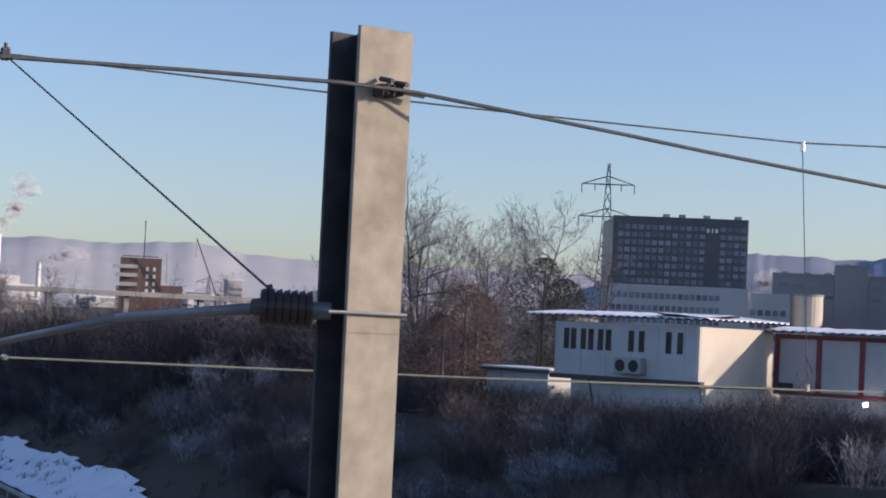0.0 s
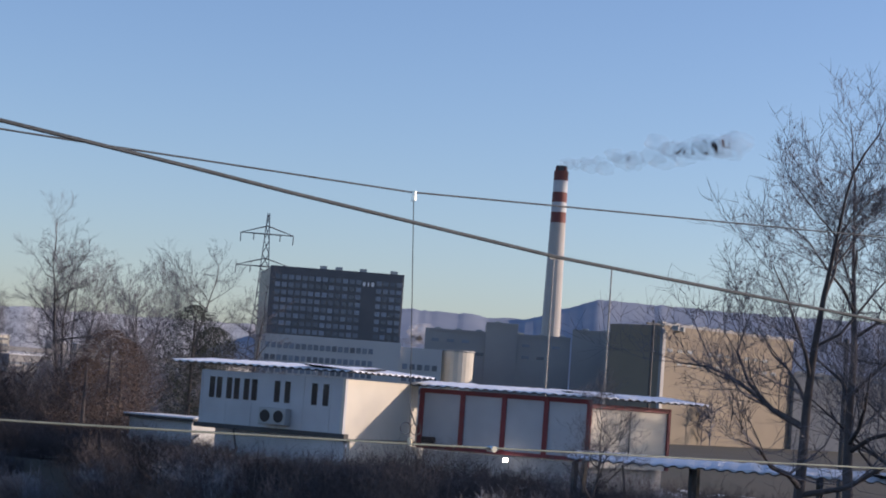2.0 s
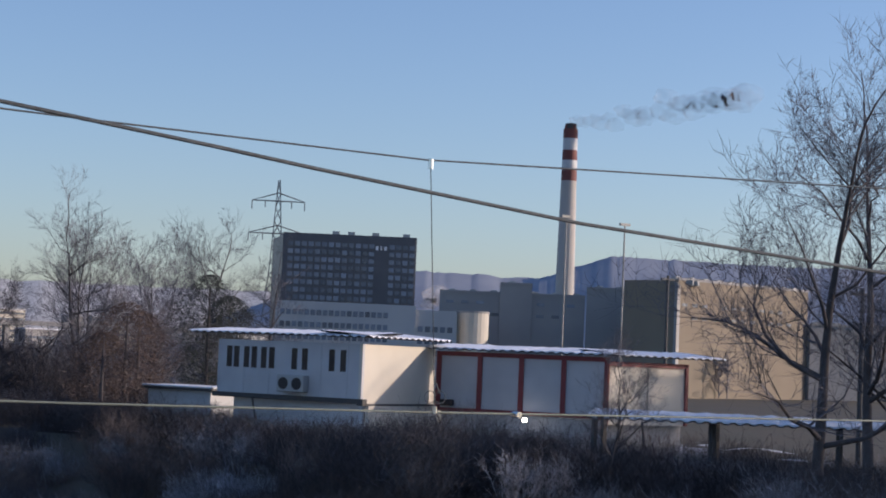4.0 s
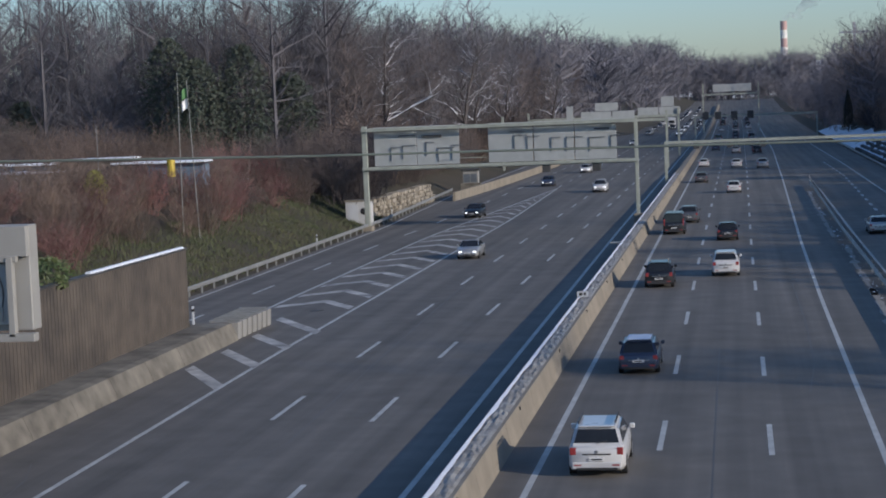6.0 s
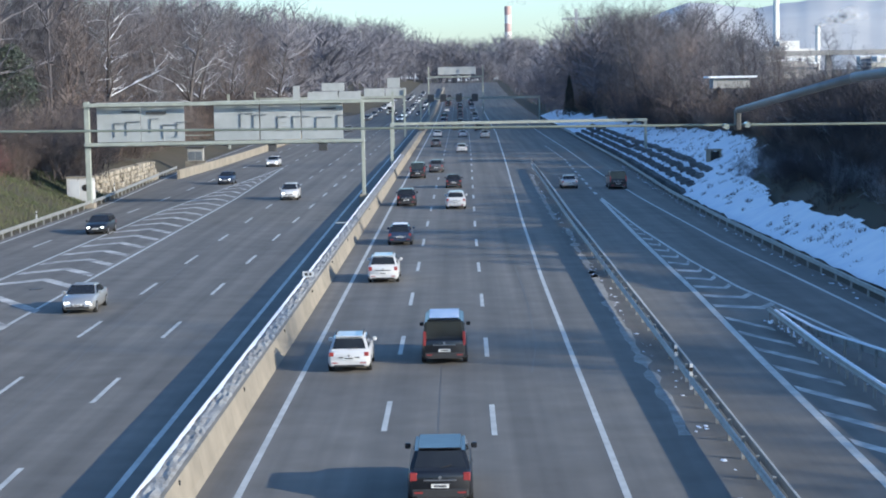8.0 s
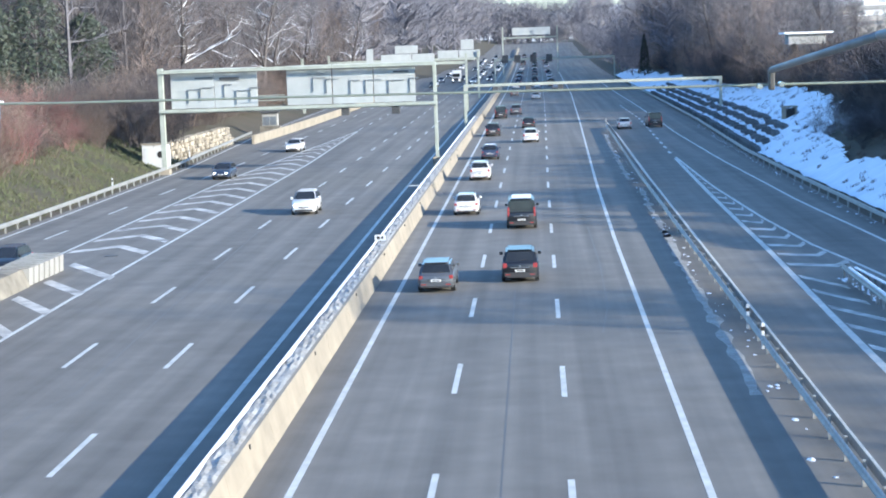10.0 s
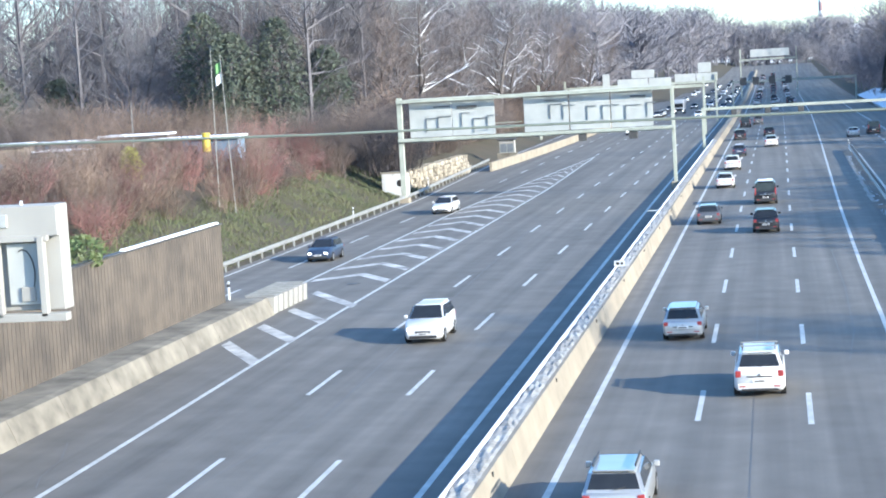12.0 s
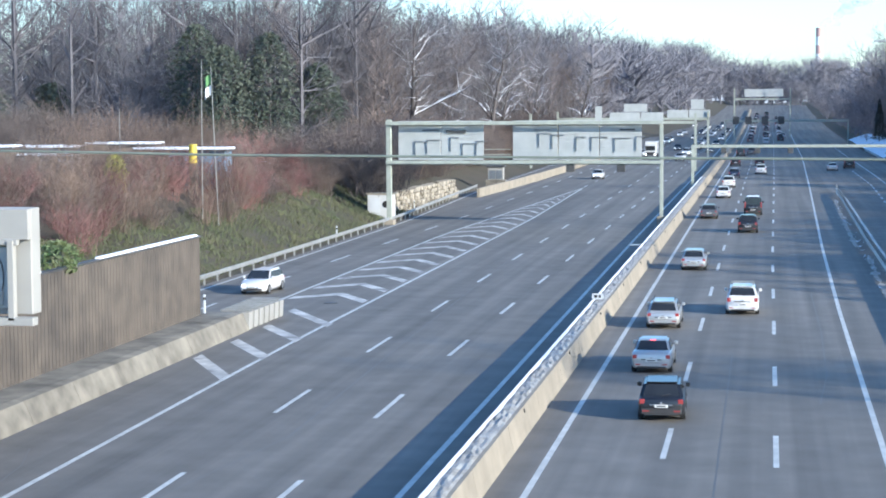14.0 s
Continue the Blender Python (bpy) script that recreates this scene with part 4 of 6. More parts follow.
BIRCH = tree_proto("birch_tree", 71, 15, .13, .2, .2, 2, 22, label="slender pale bare birch", bark=PALEBARK)
PROTOS = TREES + OAKS + [BIRCH]
DONE = set()


def plant(proto, x, y, s=1.0, rz=0.0, group="", label="", z=None):
    m = pose(x, y, ground_height(x, y) - .05 if z is None else z, 0, 0, rz)
    if proto.name not in DONE:
        DONE.add(proto.name)
        ob = proto
        ob.matrix_basis = m
        ob.scale = (s, s, s)
    else:
        ob = copy_thing(proto, m)
        ob.scale = (s, s, s)
    tagged(ob, label, group=group)
    return ob


SHRUBS = {k: [shrub_mesh("twigs", sd + i, h, n, m_, sp) for i in range(3)] for k, sd, h, n, m_, sp in
          (("brown", 100, 3.2, 26, SHRUB_BROWN, .6), ("red", 120, 2.8, 34, SHRUB_RED, .5), ("rust", 140, 3.4, 28, SHRUB_RUST, .6), ("dark", 160, 3.4, 28, SHRUB_DARK, .7), ("frost", 180, 2.6, 24, SHRUB_FROST, .8))}
SHRUB_LABEL = {"brown": "leafless brown shrub on the bank", "red": "red-twigged leafless dogwood shrub", "rust": "rust-coloured bare shrub on the bank", "dark": "dark leafless shrub thicket", "frost": "frosted bare shrub with snowy twigs"}
srnd = random.Random(77)


def shrub(kind, x, y, s=1.0, z=None):
    ob = new("shrub", srnd.choice(SHRUBS[kind]))
    ob.matrix_basis = pose(x, y, ground_height(x, y) if z is None else z, 0, 0, srnd.uniform(0, 360))
    ob.scale = (s, s, s * srnd.uniform(.8, 1.15))
    tagged(ob, SHRUB_LABEL[kind], "shrub", group="roadside shrubs")


def thicket(kind, x, y, s=1.0):
    """A joined patch of shrubs too far off to be told apart."""
    if kind not in THICKETS:
        rnd = random.Random(len(THICKETS) + 300)
        vs, fs, k = [], [], 0
        for i in range(9):
            me = rnd.choice(SHRUBS[kind])
            co = np.empty(len(me.vertices) * 3)
            me.vertices.foreach_get("co", co)
            co = co.reshape(-1, 3) * rnd.uniform(.8, 1.25) + np.array([rnd.uniform(-3, 3), rnd.uniform(-6, 6), 0])
            vs.append(co)
            fs += [tuple(v + k for v in p.vertices) for p in me.polygons]
            k += len(co)
        THICKETS[kind] = mesh_of("thicket", np.concatenate(vs), fs, SHRUBS[kind][0].materials[0])
    ob = new("thicket", THICKETS[kind])
    ob.matrix_basis = pose(x, y, ground_height(x, y) - .2, 0, 0, srnd.uniform(-15, 15))
    ob.scale = (s, s, s)
    tagged(ob, "tangled leafless thicket on the bank", "thicket", kind="stuff")


THICKETS = {}
trnd = random.Random(31)
# left forest: edge rows first, then deeper ones
for i in range(128):
    y = trnd.uniform(202, 560)
    x = left_edge(y) - 9 - abs(trnd.gauss(0, 20))
    y += 40 if -78 < x < -50 and y < 236 else 0
    plant(trnd.choice(WOOD), x, y, trnd.uniform(.95, 1.4), trnd.uniform(0, 360), "left forest")
for i in range(72):
    x = trnd.uniform(-190, -66)
    y = trnd.uniform(195, 320) + max(0, (-x - 90)) * .25
    y += 45 if -78 < x < -50 and y < 236 else 0
    plant(trnd.choice(WOOD), x, y, trnd.uniform(.85, 1.45), trnd.uniform(0, 360), "left forest")
for x, y, s, k in ((-48.6, 256, 1.1, 0), (-47.5, 324, 1.15, 1), (-49.5, 352, .95, 0), (-48, 392, 1.05, 1), (-46, 470, 1.0, 0), (-47, 300, .5, 1)):
    plant(OAKS[k], x, y, s, trnd.uniform(0, 360), "snowy oaks")
# right side wood beside the ramp
def wood_height(y): return interp(y, [(270, 10), (330, 14), (420, 20), (480, 22), (660, 23), (760, 17), (1100, 12)])


for i in range(94):
    y = trnd.uniform(275, 560)
    x = right_edge(y) + 10 + abs(trnd.gauss(0, 14))
    plant(trnd.choice(WOOD), x, y, wood_height(y) / 17 * trnd.uniform(.85, 1.1), trnd.uniform(0, 360), "right wood")
plant(TREES[1], 34, 358, 1.15, 40, "right wood")
plant(TREES[0], 44, 375, 1.2, 80, "right wood")
plant(TREES[4], 52, 322, .85, 200, "right wood")
plant(TREES[3], 42, 277, .95, 10, "right wood")
for i in range(16):
    y = trnd.uniform(150, 300)
    plant(BIRCH, right_edge(y) + 14 + trnd.uniform(0, 9), y, trnd.uniform(.5, .75), trnd.uniform(0, 360), "birches on the bank")
# trees behind the mast and by the cabins
for x, y, s, k in ((49, 120.5, .78, 4), (45.5, 121, .42, 1), (61.9, 136.6, .80, 3), (74, 152, .88, 0), (79, 150, .75, 4), (71, 156, .76, 1), (54, 131, .55, 2),
                   (52.8, 53.2, .90, 0), (55.9, 53.8, .86, 2), (60, 53, .9, 4), (63.5, 55, .8, 1), (43.6, 54.9, .36, 3), (39.5, 112, .5, 1), (35.5, 121, .45, 3), (66, 56, .85, 3)):
    z0 = ground_height(x, y)
    plant(TREES[k], x, y, s, trnd.uniform(0, 360), "trees by the cabins")
for x, y, s, k in ((49.5, 121.4, .70, 0), (50.4, 120.6, .58, 2), (58, 129, .5, 1), (62.5, 137, .62, 0), (60.5, 134, .5, 3)):
    plant(WOOD[k], x, y, s, trnd.uniform(0, 360), "trees by the cabins")


def conifer(x, y, h, w, material=None, n=2600, size=.22, label="dark dense evergreen tree", cone=True, z=None):
    g = empty("evergreen_tree", x, y, ground_height(x, y) if z is None else z, label=label, category="tree")
    part("trunk", rod((0, 0, -.3), (0, 0, h * .9), .2, 8, .05), BARK, g)
    c = under(new("crown", leafy_mesh("crown", int(x * 7 + y), h * .92, w, n, size, material or LEAF_DARK, cone)), g)
    c.matrix_basis = pose(0, 0, h * .06)
    return g


conifer(61.5, 125.8, 10.5, 3.6, LEAF_DARK, 9000, .1, cone=False)
conifer(63.8, 127, 9.2, 3.4, LEAF_DARK, 8000, .1, cone=False)
conifer(44.1, 100.8, 7.6, 3.2, LEAF_BROWN, 6500, .075, "bushy tree holding brown leaves", False)
conifer(46.3, 104, 7.2, 3.0, LEAF_BROWN, 6500, .075, "bushy tree holding brown leaves", False)
conifer(41.5, 98.0, 6.0, 2.8, LEAF_BROWN, 6500, .075, "bushy tree holding brown leaves", False)
for x, y, h, w in ((-60, 224, 17, 4.6), (-65, 221, 15, 4.6), (-55, 229, 13, 4.0), (-70, 226, 18, 5), (-100, 230, 12, 4), (-93, 236, 11, 4)):
    conifer(x, y, h, w, LEAF_IVY, 3600, .3, "ivy-clad dark evergreen tree", False)
conifer(28, 480, 11, 2.6)
conifer(36, 262, 6.5, 1.5)

# shrubs: left bank, right bank, the thicket below the cabins
for i in range(130):
    y = trnd.uniform(108, 200)
    x = left_edge(y) - trnd.uniform(6.5, 20)
    k = "red" if 146 < y < 160 and trnd.random() < .6 else trnd.choice(("rust", "rust", "brown", "red"))
    shrub(k, x, y, trnd.uniform(.7, 1.25))
for i in range(30):
    y = 198 + i * 8
    thicket(trnd.choice(("brown", "rust", "dark")), left_edge(y) - trnd.uniform(7, 12), y, trnd.uniform(.9, 1.6))
for i in range(26):
    x = -60 - i * 3.6
    thicket(trnd.choice(("brown", "rust", "dark")), x, trnd.uniform(188, 205) + (-x - 60) * .3, trnd.uniform(1.0, 1.9))
for i in range(60):
    y = trnd.uniform(60, 215)
    thicket(trnd.choice(("dark", "dark", "brown", "frost")), right_edge(y) + trnd.uniform(9 if y < 150 else 13, 24), y, trnd.uniform(.4, .55) if y < 115 else trnd.uniform(.8, 1.2))
for i in range(70):
    y = trnd.uniform(55, 215)
    x = right_edge(y) + trnd.uniform(7 if y < 150 else 11, 22)
    shrub(trnd.choice(("dark", "frost", "brown", "frost")), x, y, trnd.uniform(.4, .6) if y < 130 else trnd.uniform(.7, 1.0))
for i in range(42):
    y = 205 + i * 7
    thicket(trnd.choice(("rust", "brown", "dark")), right_edge(y) + trnd.uniform(10, 20), y, trnd.uniform(.8, 1.3))
for i in range(130):
    thicket(trnd.choice(("dark", "frost", "frost", "brown")), trnd.uniform(29, 62), trnd.uniform(40, 98), trnd.uniform(.32, .5))
for i in range(70):
    y = trnd.uniform(85, 182)
    shrub(trnd.choice(("frost", "brown", "dark")), right_edge(y) + trnd.uniform(5.5, 12), y, trnd.uniform(.45, .8))
for i in range(90):
    shrub(trnd.choice(("dark", "frost", "brown")), trnd.uniform(36, 62), trnd.uniform(52, 82), trnd.uniform(.45, .7))
for i in range(46):
    y = trnd.uniform(52, 172)
    thicket(trnd.choice(("frost", "dark", "frost", "brown")), right_edge(y) + trnd.uniform(6.5, 13), y, trnd.uniform(.36, .52))
iv = empty("ivy_bush", *ivy_at, label="green ivy bush hanging over the noise wall", category="bush")
part("stem", rod((0, 0, -1.2), (0, 0, .9), .04, 6), BARK, iv)
under(new("leaves", leafy_mesh("leaves", 8, 1.5, 1.3, 900, .12, LEAF_GREEN, False)), iv).matrix_basis = pose(-.2, 0, -.3)
yg = empty("young_tree", -47, 132, ground_height(-47, 132), label="young tree with yellow-green leaves", category="tree")
part("trunk", rod((0, 0, -.2), (0, 0, 3.4), .07, 8, .03), BARK, yg)
under(new("crown", leafy_mesh("crown", 5, 3.4, 1.2, 1300, .11, LEAF_YELLOW, False)), yg).matrix_basis = pose(0, 0, 1.0)


def grass():
    rnd = random.Random(12)
    vs, fs = [], []
    for _ in range(26000):
        y = rnd.uniform(104, 200)
        x = left_edge(y) - .5 - rnd.random() * 8.5
        z, h, a = ground_height(x, y) - .02, rnd.uniform(.12, .38), rnd.uniform(0, 6.28)
        k = len(vs)
        vs += [(x - .035 * math.cos(a), y - .035 * math.sin(a), z), (x + .035 * math.cos(a), y + .035 * math.sin(a), z), (x + rnd.gauss(0, .12), y + rnd.gauss(0, .12), z + h)]
        fs.append((k, k + 1, k + 2))
    tagged(new("grass", mesh_of("grass", vs, fs, GRASS)), "dull green winter grass on the bank", kind="stuff")


grass()


def tufts():
    rnd = random.Random(14)
    vs, fs = [], []
    for _ in range(420):
        y = rnd.uniform(95, 330)
        cx = right_edge(y) + rnd.uniform(1.5, 10)
        for _ in range(14):
            x, yy = cx + rnd.gauss(0, .16), y + rnd.gauss(0, .22)
            z, k = ground_height(x, yy) + .12, len(vs)
            vs += [(x - .025, yy, z), (x + .025, yy, z), (x + rnd.gauss(0, .1), yy + rnd.gauss(0, .1), z + rnd.uniform(.2, .42))]
            fs.append((k, k + 1, k + 2))
    tagged(new("dry_grass", mesh_of("dry_grass", vs, fs, SHRUB_BROWN)), "dry grass tufts poking through the snow", kind="stuff")


tufts()


def far_wood(name, spots, label, seed, material=None, thick=.011):
    """Distant trees joined into one sheet of crowns."""
    rnd = random.Random(seed)
    protos = []
    for k in range(3):
        big, fine = ([], []), ([], [])
        r2 = random.Random(seed * 7 + k)
        tube(big[0], big[1], Vector((0, 0, 0)), Vector((0, 0, 1)), .011, .003, 4)
        for _ in range(16):
            a = r2.uniform(0, 6.28)
            limb(r2, (big, fine), Vector((0, 0, r2.uniform(.12, .85))), Vector((math.cos(a), math.sin(a), r2.uniform(.4, 1.4))), r2.uniform(.2, .36), thick, 2, 0, .25)
        v = np.array([tuple(p) for p in big[0] + fine[0]])
        f = list(big[1]) + [tuple(i + len(big[0]) for i in q) for q in fine[1]]
        v[:, :2] *= 1.25
        protos.append((v, f))
    vs, fs, k = [], [], 0
    for x, y, h in spots:
        v, f = protos[rnd.randrange(3)]
        a = rnd.uniform(0, 6.28)
        R = np.array([[math.cos(a), -math.sin(a), 0], [math.sin(a), math.cos(a), 0], [0, 0, 1]])
        vs.append(v @ R.T * h + np.array([x, y, ground_height(x, y) - .5]))
        fs += [tuple(i + k for i in q) for q in f]
        k += len(v)
    ob = new(name, mesh_of(name, np.concatenate(vs), fs, material or TWIG_FAR_HAZED))
    tagged(ob, label, "woods", kind="stuff")


far_wood("scrub", [(right_edge(y) + trnd.uniform(11, 25), y, trnd.uniform(4.2, 6.2)) for y in np.linspace(108, 262, 110)], "dense dark leafless scrub along the bank top", 23, SHRUB_DARK, .012)
# Added trees, out of view, that only throw shade on bank and ramp.
far_wood("wood", [(x, trnd.uniform(-15, x * .65), interp(x, [(48, 7), (60, 10), (80, 16), (112, 21)]) * trnd.uniform(.85, 1.05)) for x in np.linspace(48, 112, 72)], "unseen bare trees added to shade the bank and ramp", 19, TWIG_HAZED, .0075)
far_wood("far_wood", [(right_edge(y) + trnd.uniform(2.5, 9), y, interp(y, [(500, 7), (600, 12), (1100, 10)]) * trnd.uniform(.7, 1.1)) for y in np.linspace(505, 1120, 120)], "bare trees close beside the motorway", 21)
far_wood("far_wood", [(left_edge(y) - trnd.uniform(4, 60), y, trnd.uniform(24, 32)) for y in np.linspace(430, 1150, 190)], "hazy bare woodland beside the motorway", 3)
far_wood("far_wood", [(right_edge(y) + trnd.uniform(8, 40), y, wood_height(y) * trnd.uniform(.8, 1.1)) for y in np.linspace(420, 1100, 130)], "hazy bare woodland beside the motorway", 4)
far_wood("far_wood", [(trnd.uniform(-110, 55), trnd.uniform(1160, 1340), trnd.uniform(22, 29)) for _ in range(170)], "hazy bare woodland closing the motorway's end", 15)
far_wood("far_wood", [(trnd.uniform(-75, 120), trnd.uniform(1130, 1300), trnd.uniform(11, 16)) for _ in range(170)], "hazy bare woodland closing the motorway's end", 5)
far_wood("far_wood", [(left_edge(y) - trnd.uniform(14, 75), y, trnd.uniform(20, 29)) for y in np.linspace(225, 560, 150)], "deep bare woodland beside the motorway", 8, TWIG_HAZED, .0045)
far_wood("far_wood", [(right_edge(y) + trnd.uniform(11, 45), y, wood_height(y) * trnd.uniform(.65, .95)) for y in np.linspace(270, 660, 170)], "deep bare woodland beside the ramp", 9, TWIG_HAZED, .0055)
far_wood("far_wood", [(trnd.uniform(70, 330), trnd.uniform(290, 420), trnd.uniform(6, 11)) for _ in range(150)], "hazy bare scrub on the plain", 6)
far_wood("far_wood", [(-trnd.uniform(90, 330), trnd.uniform(235, 470), trnd.uniform(22, 31)) for _ in range(240)], "deep bare woodland behind the gardens", 7, TWIG_HAZED, .0045)


# ---- cabins, gardens, factory and distance ----
def wall_run(name, a, b, z0, z1, thick, material, parent, label=""):
    """Upright slab from plan point a to b, its thickness behind (left of a to b)."""
    a, b = Vector((*a, 0)), Vector((*b, 0))
    d = b - a
    bm = box(0, d.length, 0, thick, z0, z1, .01)
    ob = part(name, bm, material, parent, label)
    ob.matrix_basis = pose(a.x, a.y, 0, 0, 0, math.degrees(math.atan2(d.y, d.x)))
    return ob


def cabins():
    g = empty("cabin_block", label="white site cabins stacked beneath a snowy roof", category="building")
    A, K, E = (46.3, 93.1), (50.2, 84.2), (56.7, 87.2)
    L = math.hypot(K[0] - A[0], K[1] - A[1])
    w = wall_run("upper_wall", A, K, 9.85, 12.75, .2, WHITE, g)
    lw = wall_run("lower_wall", (47.2, 92.9), (50.5, 84.5), 6.6, 9.6, .2, WHITE, g)
    # Cream in place of white puts warm sunlight into both end walls.
    wall_run("end_wall", K, E, 9.6, 12.75, .2, CREAM, g, "end wall with warm sunlight put into its cream colour")
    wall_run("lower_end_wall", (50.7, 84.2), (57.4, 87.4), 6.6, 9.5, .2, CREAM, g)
    wall_run("floor_edge", (46.1, 93.4), (50.2, 84.0), 9.6, 9.86, .4, DARKMETAL, g)
    wall_run("floor_edge", (50.2, 84.0), (56.8, 87.0), 9.52, 9.62, .4, DARKMETAL, g)
    for k in range(6):
        x = L * k / 5.55
        part("seam_post", box(x - .05, x + .05, -.03, .0, 9.86, 12.75), WHITE, w)
    for c in (.55, 1.05, 1.75, 2.28, 2.95, 3.5, 5.05, 5.75, 7.55, 8.3):
        p = part("window", box(c, c + .38, -.035, -.005, 11.25, 12.4, .01), GLASS_DARK, w)
        part("window_frame", box(c - .05, c + .43, -.02, -.002, 11.18, 12.47), WHITE, p)
    ac = part("air_conditioner", box(4.5, 6.3, -.55, -.02, 10.05, 10.95, .04), PANEL, w)
    for x in (4.95, 5.85):
        part("fan_grille", rod((x, -.57, 10.5), (x, -.55, 10.5), .33, 14), DARK, ac)
    for x in (2.6,):
        part("down_pipe", rod((x, -.2, 9.7), (x + .5, -.3, 8.0), .06), DARKMETAL, w)
    corrugated_roof(g, [(45.3, 94.9), (50.0, 83.4)], 13.15, (57.2, 86.6), 3.2)
    sh = empty("low_shed", 44.6, 98.5, 7.2, -66, label="low white shed with snowy flat roof", category="shed")
    part("wall", box(0, 4.6, 0, 3, 0, 2.6), WHITE, sh)
    part("roof", box(-.3, 4.9, -.3, 3.2, 2.6, 2.75), DARKMETAL, sh)
    part("roof_snow", box(-.28, 4.88, -.28, 3.2, 2.75, 2.84, .02), SNOW, sh)

    r = empty("red_frame_hall", label="white panelled hall with dark red frame", category="building")
    B0, B1, B2 = (56.6, 86.6), (62.0, 78.5), (68.0, 79.0)
    L2 = math.hypot(B1[0] - B0[0], B1[1] - B0[1])
    wl = wall_run("side_wall", B0, B1, 9.3, 12.6, .2, WHITE, r)
    for k in range(5):
        x = L2 * k / 4
        part("frame_post", box(x - .14, x + .14, -.08, .0, 9.3, 12.6), REDPAINT, wl)
    part("frame_rail", box(0, L2, -.07, .0, 9.3, 9.5), REDPAINT, wl)
    part("frame_rail", box(0, L2, -.07, .0, 12.35, 12.6), REDPAINT, wl)
    part("rail_lamp", box(.2, 1.0, -.3, -.05, 9.6, 9.95, .05), DARK, wl)
    # Cream again: the sunlight on this end face is in its colour.
    we = wall_run("end_wall", B1, B2, 9.0, 12.4, .2, CREAM, r, "end wall with warm sunlight put into its cream colour")
    part("frame_post", box(-.1, .1, -.1, 0, 9, 12.4), REDPAINT, we)
    part("frame_post", box(5.85, 6.05, -.1, 0, 9, 12.4), REDPAINT, we)
    part("frame_rail", box(0, 6, -.1, 0, 12.15, 12.4), REDPAINT, we)
    part("door_seam", box(3.0, 3.05, -.02, 0, 9.1, 12.1), DARKMETAL, we)
    part("brace", rod((1.2, -2.0, 7.0), (2.5, -.2, 9.2), .07), DARKMETAL, we)
    wall_run("lower_wall", (57.2, 87), (62.4, 78.8), 6.4, 9.2, .2, WHITE, r)
    wall_run("lower_end_wall", (62.4, 78.8), (68, 79.4), 6.4, 9.0, .2, FACTORY, r)
    corrugated_roof(r, [(55.9, 86.9), (61.9, 77.9)], 12.75, (70.2, 78.4), 3.0)
    fl = part("flood_lamp", box(58.9, 59.1, 81.6, 81.8, 8.95, 9.15, .02), GLOW_LAMP, r, "lit flood lamp")

    c = empty("canopy_roof", label="low corrugated canopy covered in snow", category="canopy")
    corrugated_roof(c, [(49.2, 63.6), (61.0, 52.0)], 9.95, (64.0, 56.0), 3.5)
    for t in (0.02, .33, .66, .98):
        x, y = 49.5 + 11.4 * t, 63.9 - 11.4 * t
        part("column", box(x - .1, x + .1, y - .1, y + .1, ground_height(x, y) - .3, 9.9), DARKMETAL, c)
        part("column", box(x + 2.3, x + 2.5, y + 2.3, y + 2.5, ground_height(x, y) - .3, 9.9), DARKMETAL, c)


def corrugated_roof(parent, edge, z, far, depth):
    """Ridged sheet along the eave from edge[0] to edge[1], then on towards far, with a snow layer."""
    for a, b in ((edge[0], edge[1]), (edge[1], far)):
        a, b = Vector((*a, 0)), Vector((*b, 0))
        d = b - a
        if d.length < .3:
            continue
        u, n = d.normalized(), Vector((-d.y, d.x, 0)).normalized()
        vs, fs, sv, sf = [], [], [], []
        m = int(d.length / .14)
        for i in range(m + 1):
            p = a + u * (i * d.length / m)
            h = .07 if i % 4 < 2 else 0.0
            vs += [(*(p - n * .15)[:2], z - .1 + h), (*(p + n * depth)[:2], z + .18 + h)]
            s = .05 * noise.noise((i * .3, z, 1))
            sv += [(*(p - n * .13)[:2], z - .06 + h + .02), (*(p - n * .1)[:2], z + .04 + .4 * h + s), (*(p + n * depth)[:2], z + .30 + s)]
            if i:
                fs.append((2 * i - 2, 2 * i - 1, 2 * i + 1, 2 * i))
                sf += [(3 * i - 3, 3 * i - 2, 3 * i + 1, 3 * i), (3 * i - 2, 3 * i - 1, 3 * i + 2, 3 * i + 1)]
        under(new("roof", mesh_of("roof", vs, fs, DARKMETAL)), parent)
        tagged(under(new("roof_snow", mesh_of("roof_snow", sv, sf, SNOW)), parent), "snow on the corrugated roof")


cabins()


def windows_on(wall, L, z0, cols, rows, w, h, gx, gz, x0, material=None, skip=None):
    me = None
    for r in range(rows):
        for c in range(cols):
            if skip and skip(c, r):
                continue
            if me is None:
                ob = part("window", box(0, w, -.12, -.02, 0, h), material or GLASS_BLUE, wall)
                me = ob.data
            else:
                ob = under(new("window", me), wall)
            ob.matrix_basis = pose(x0 + c * gx, 0, z0 + r * gz)


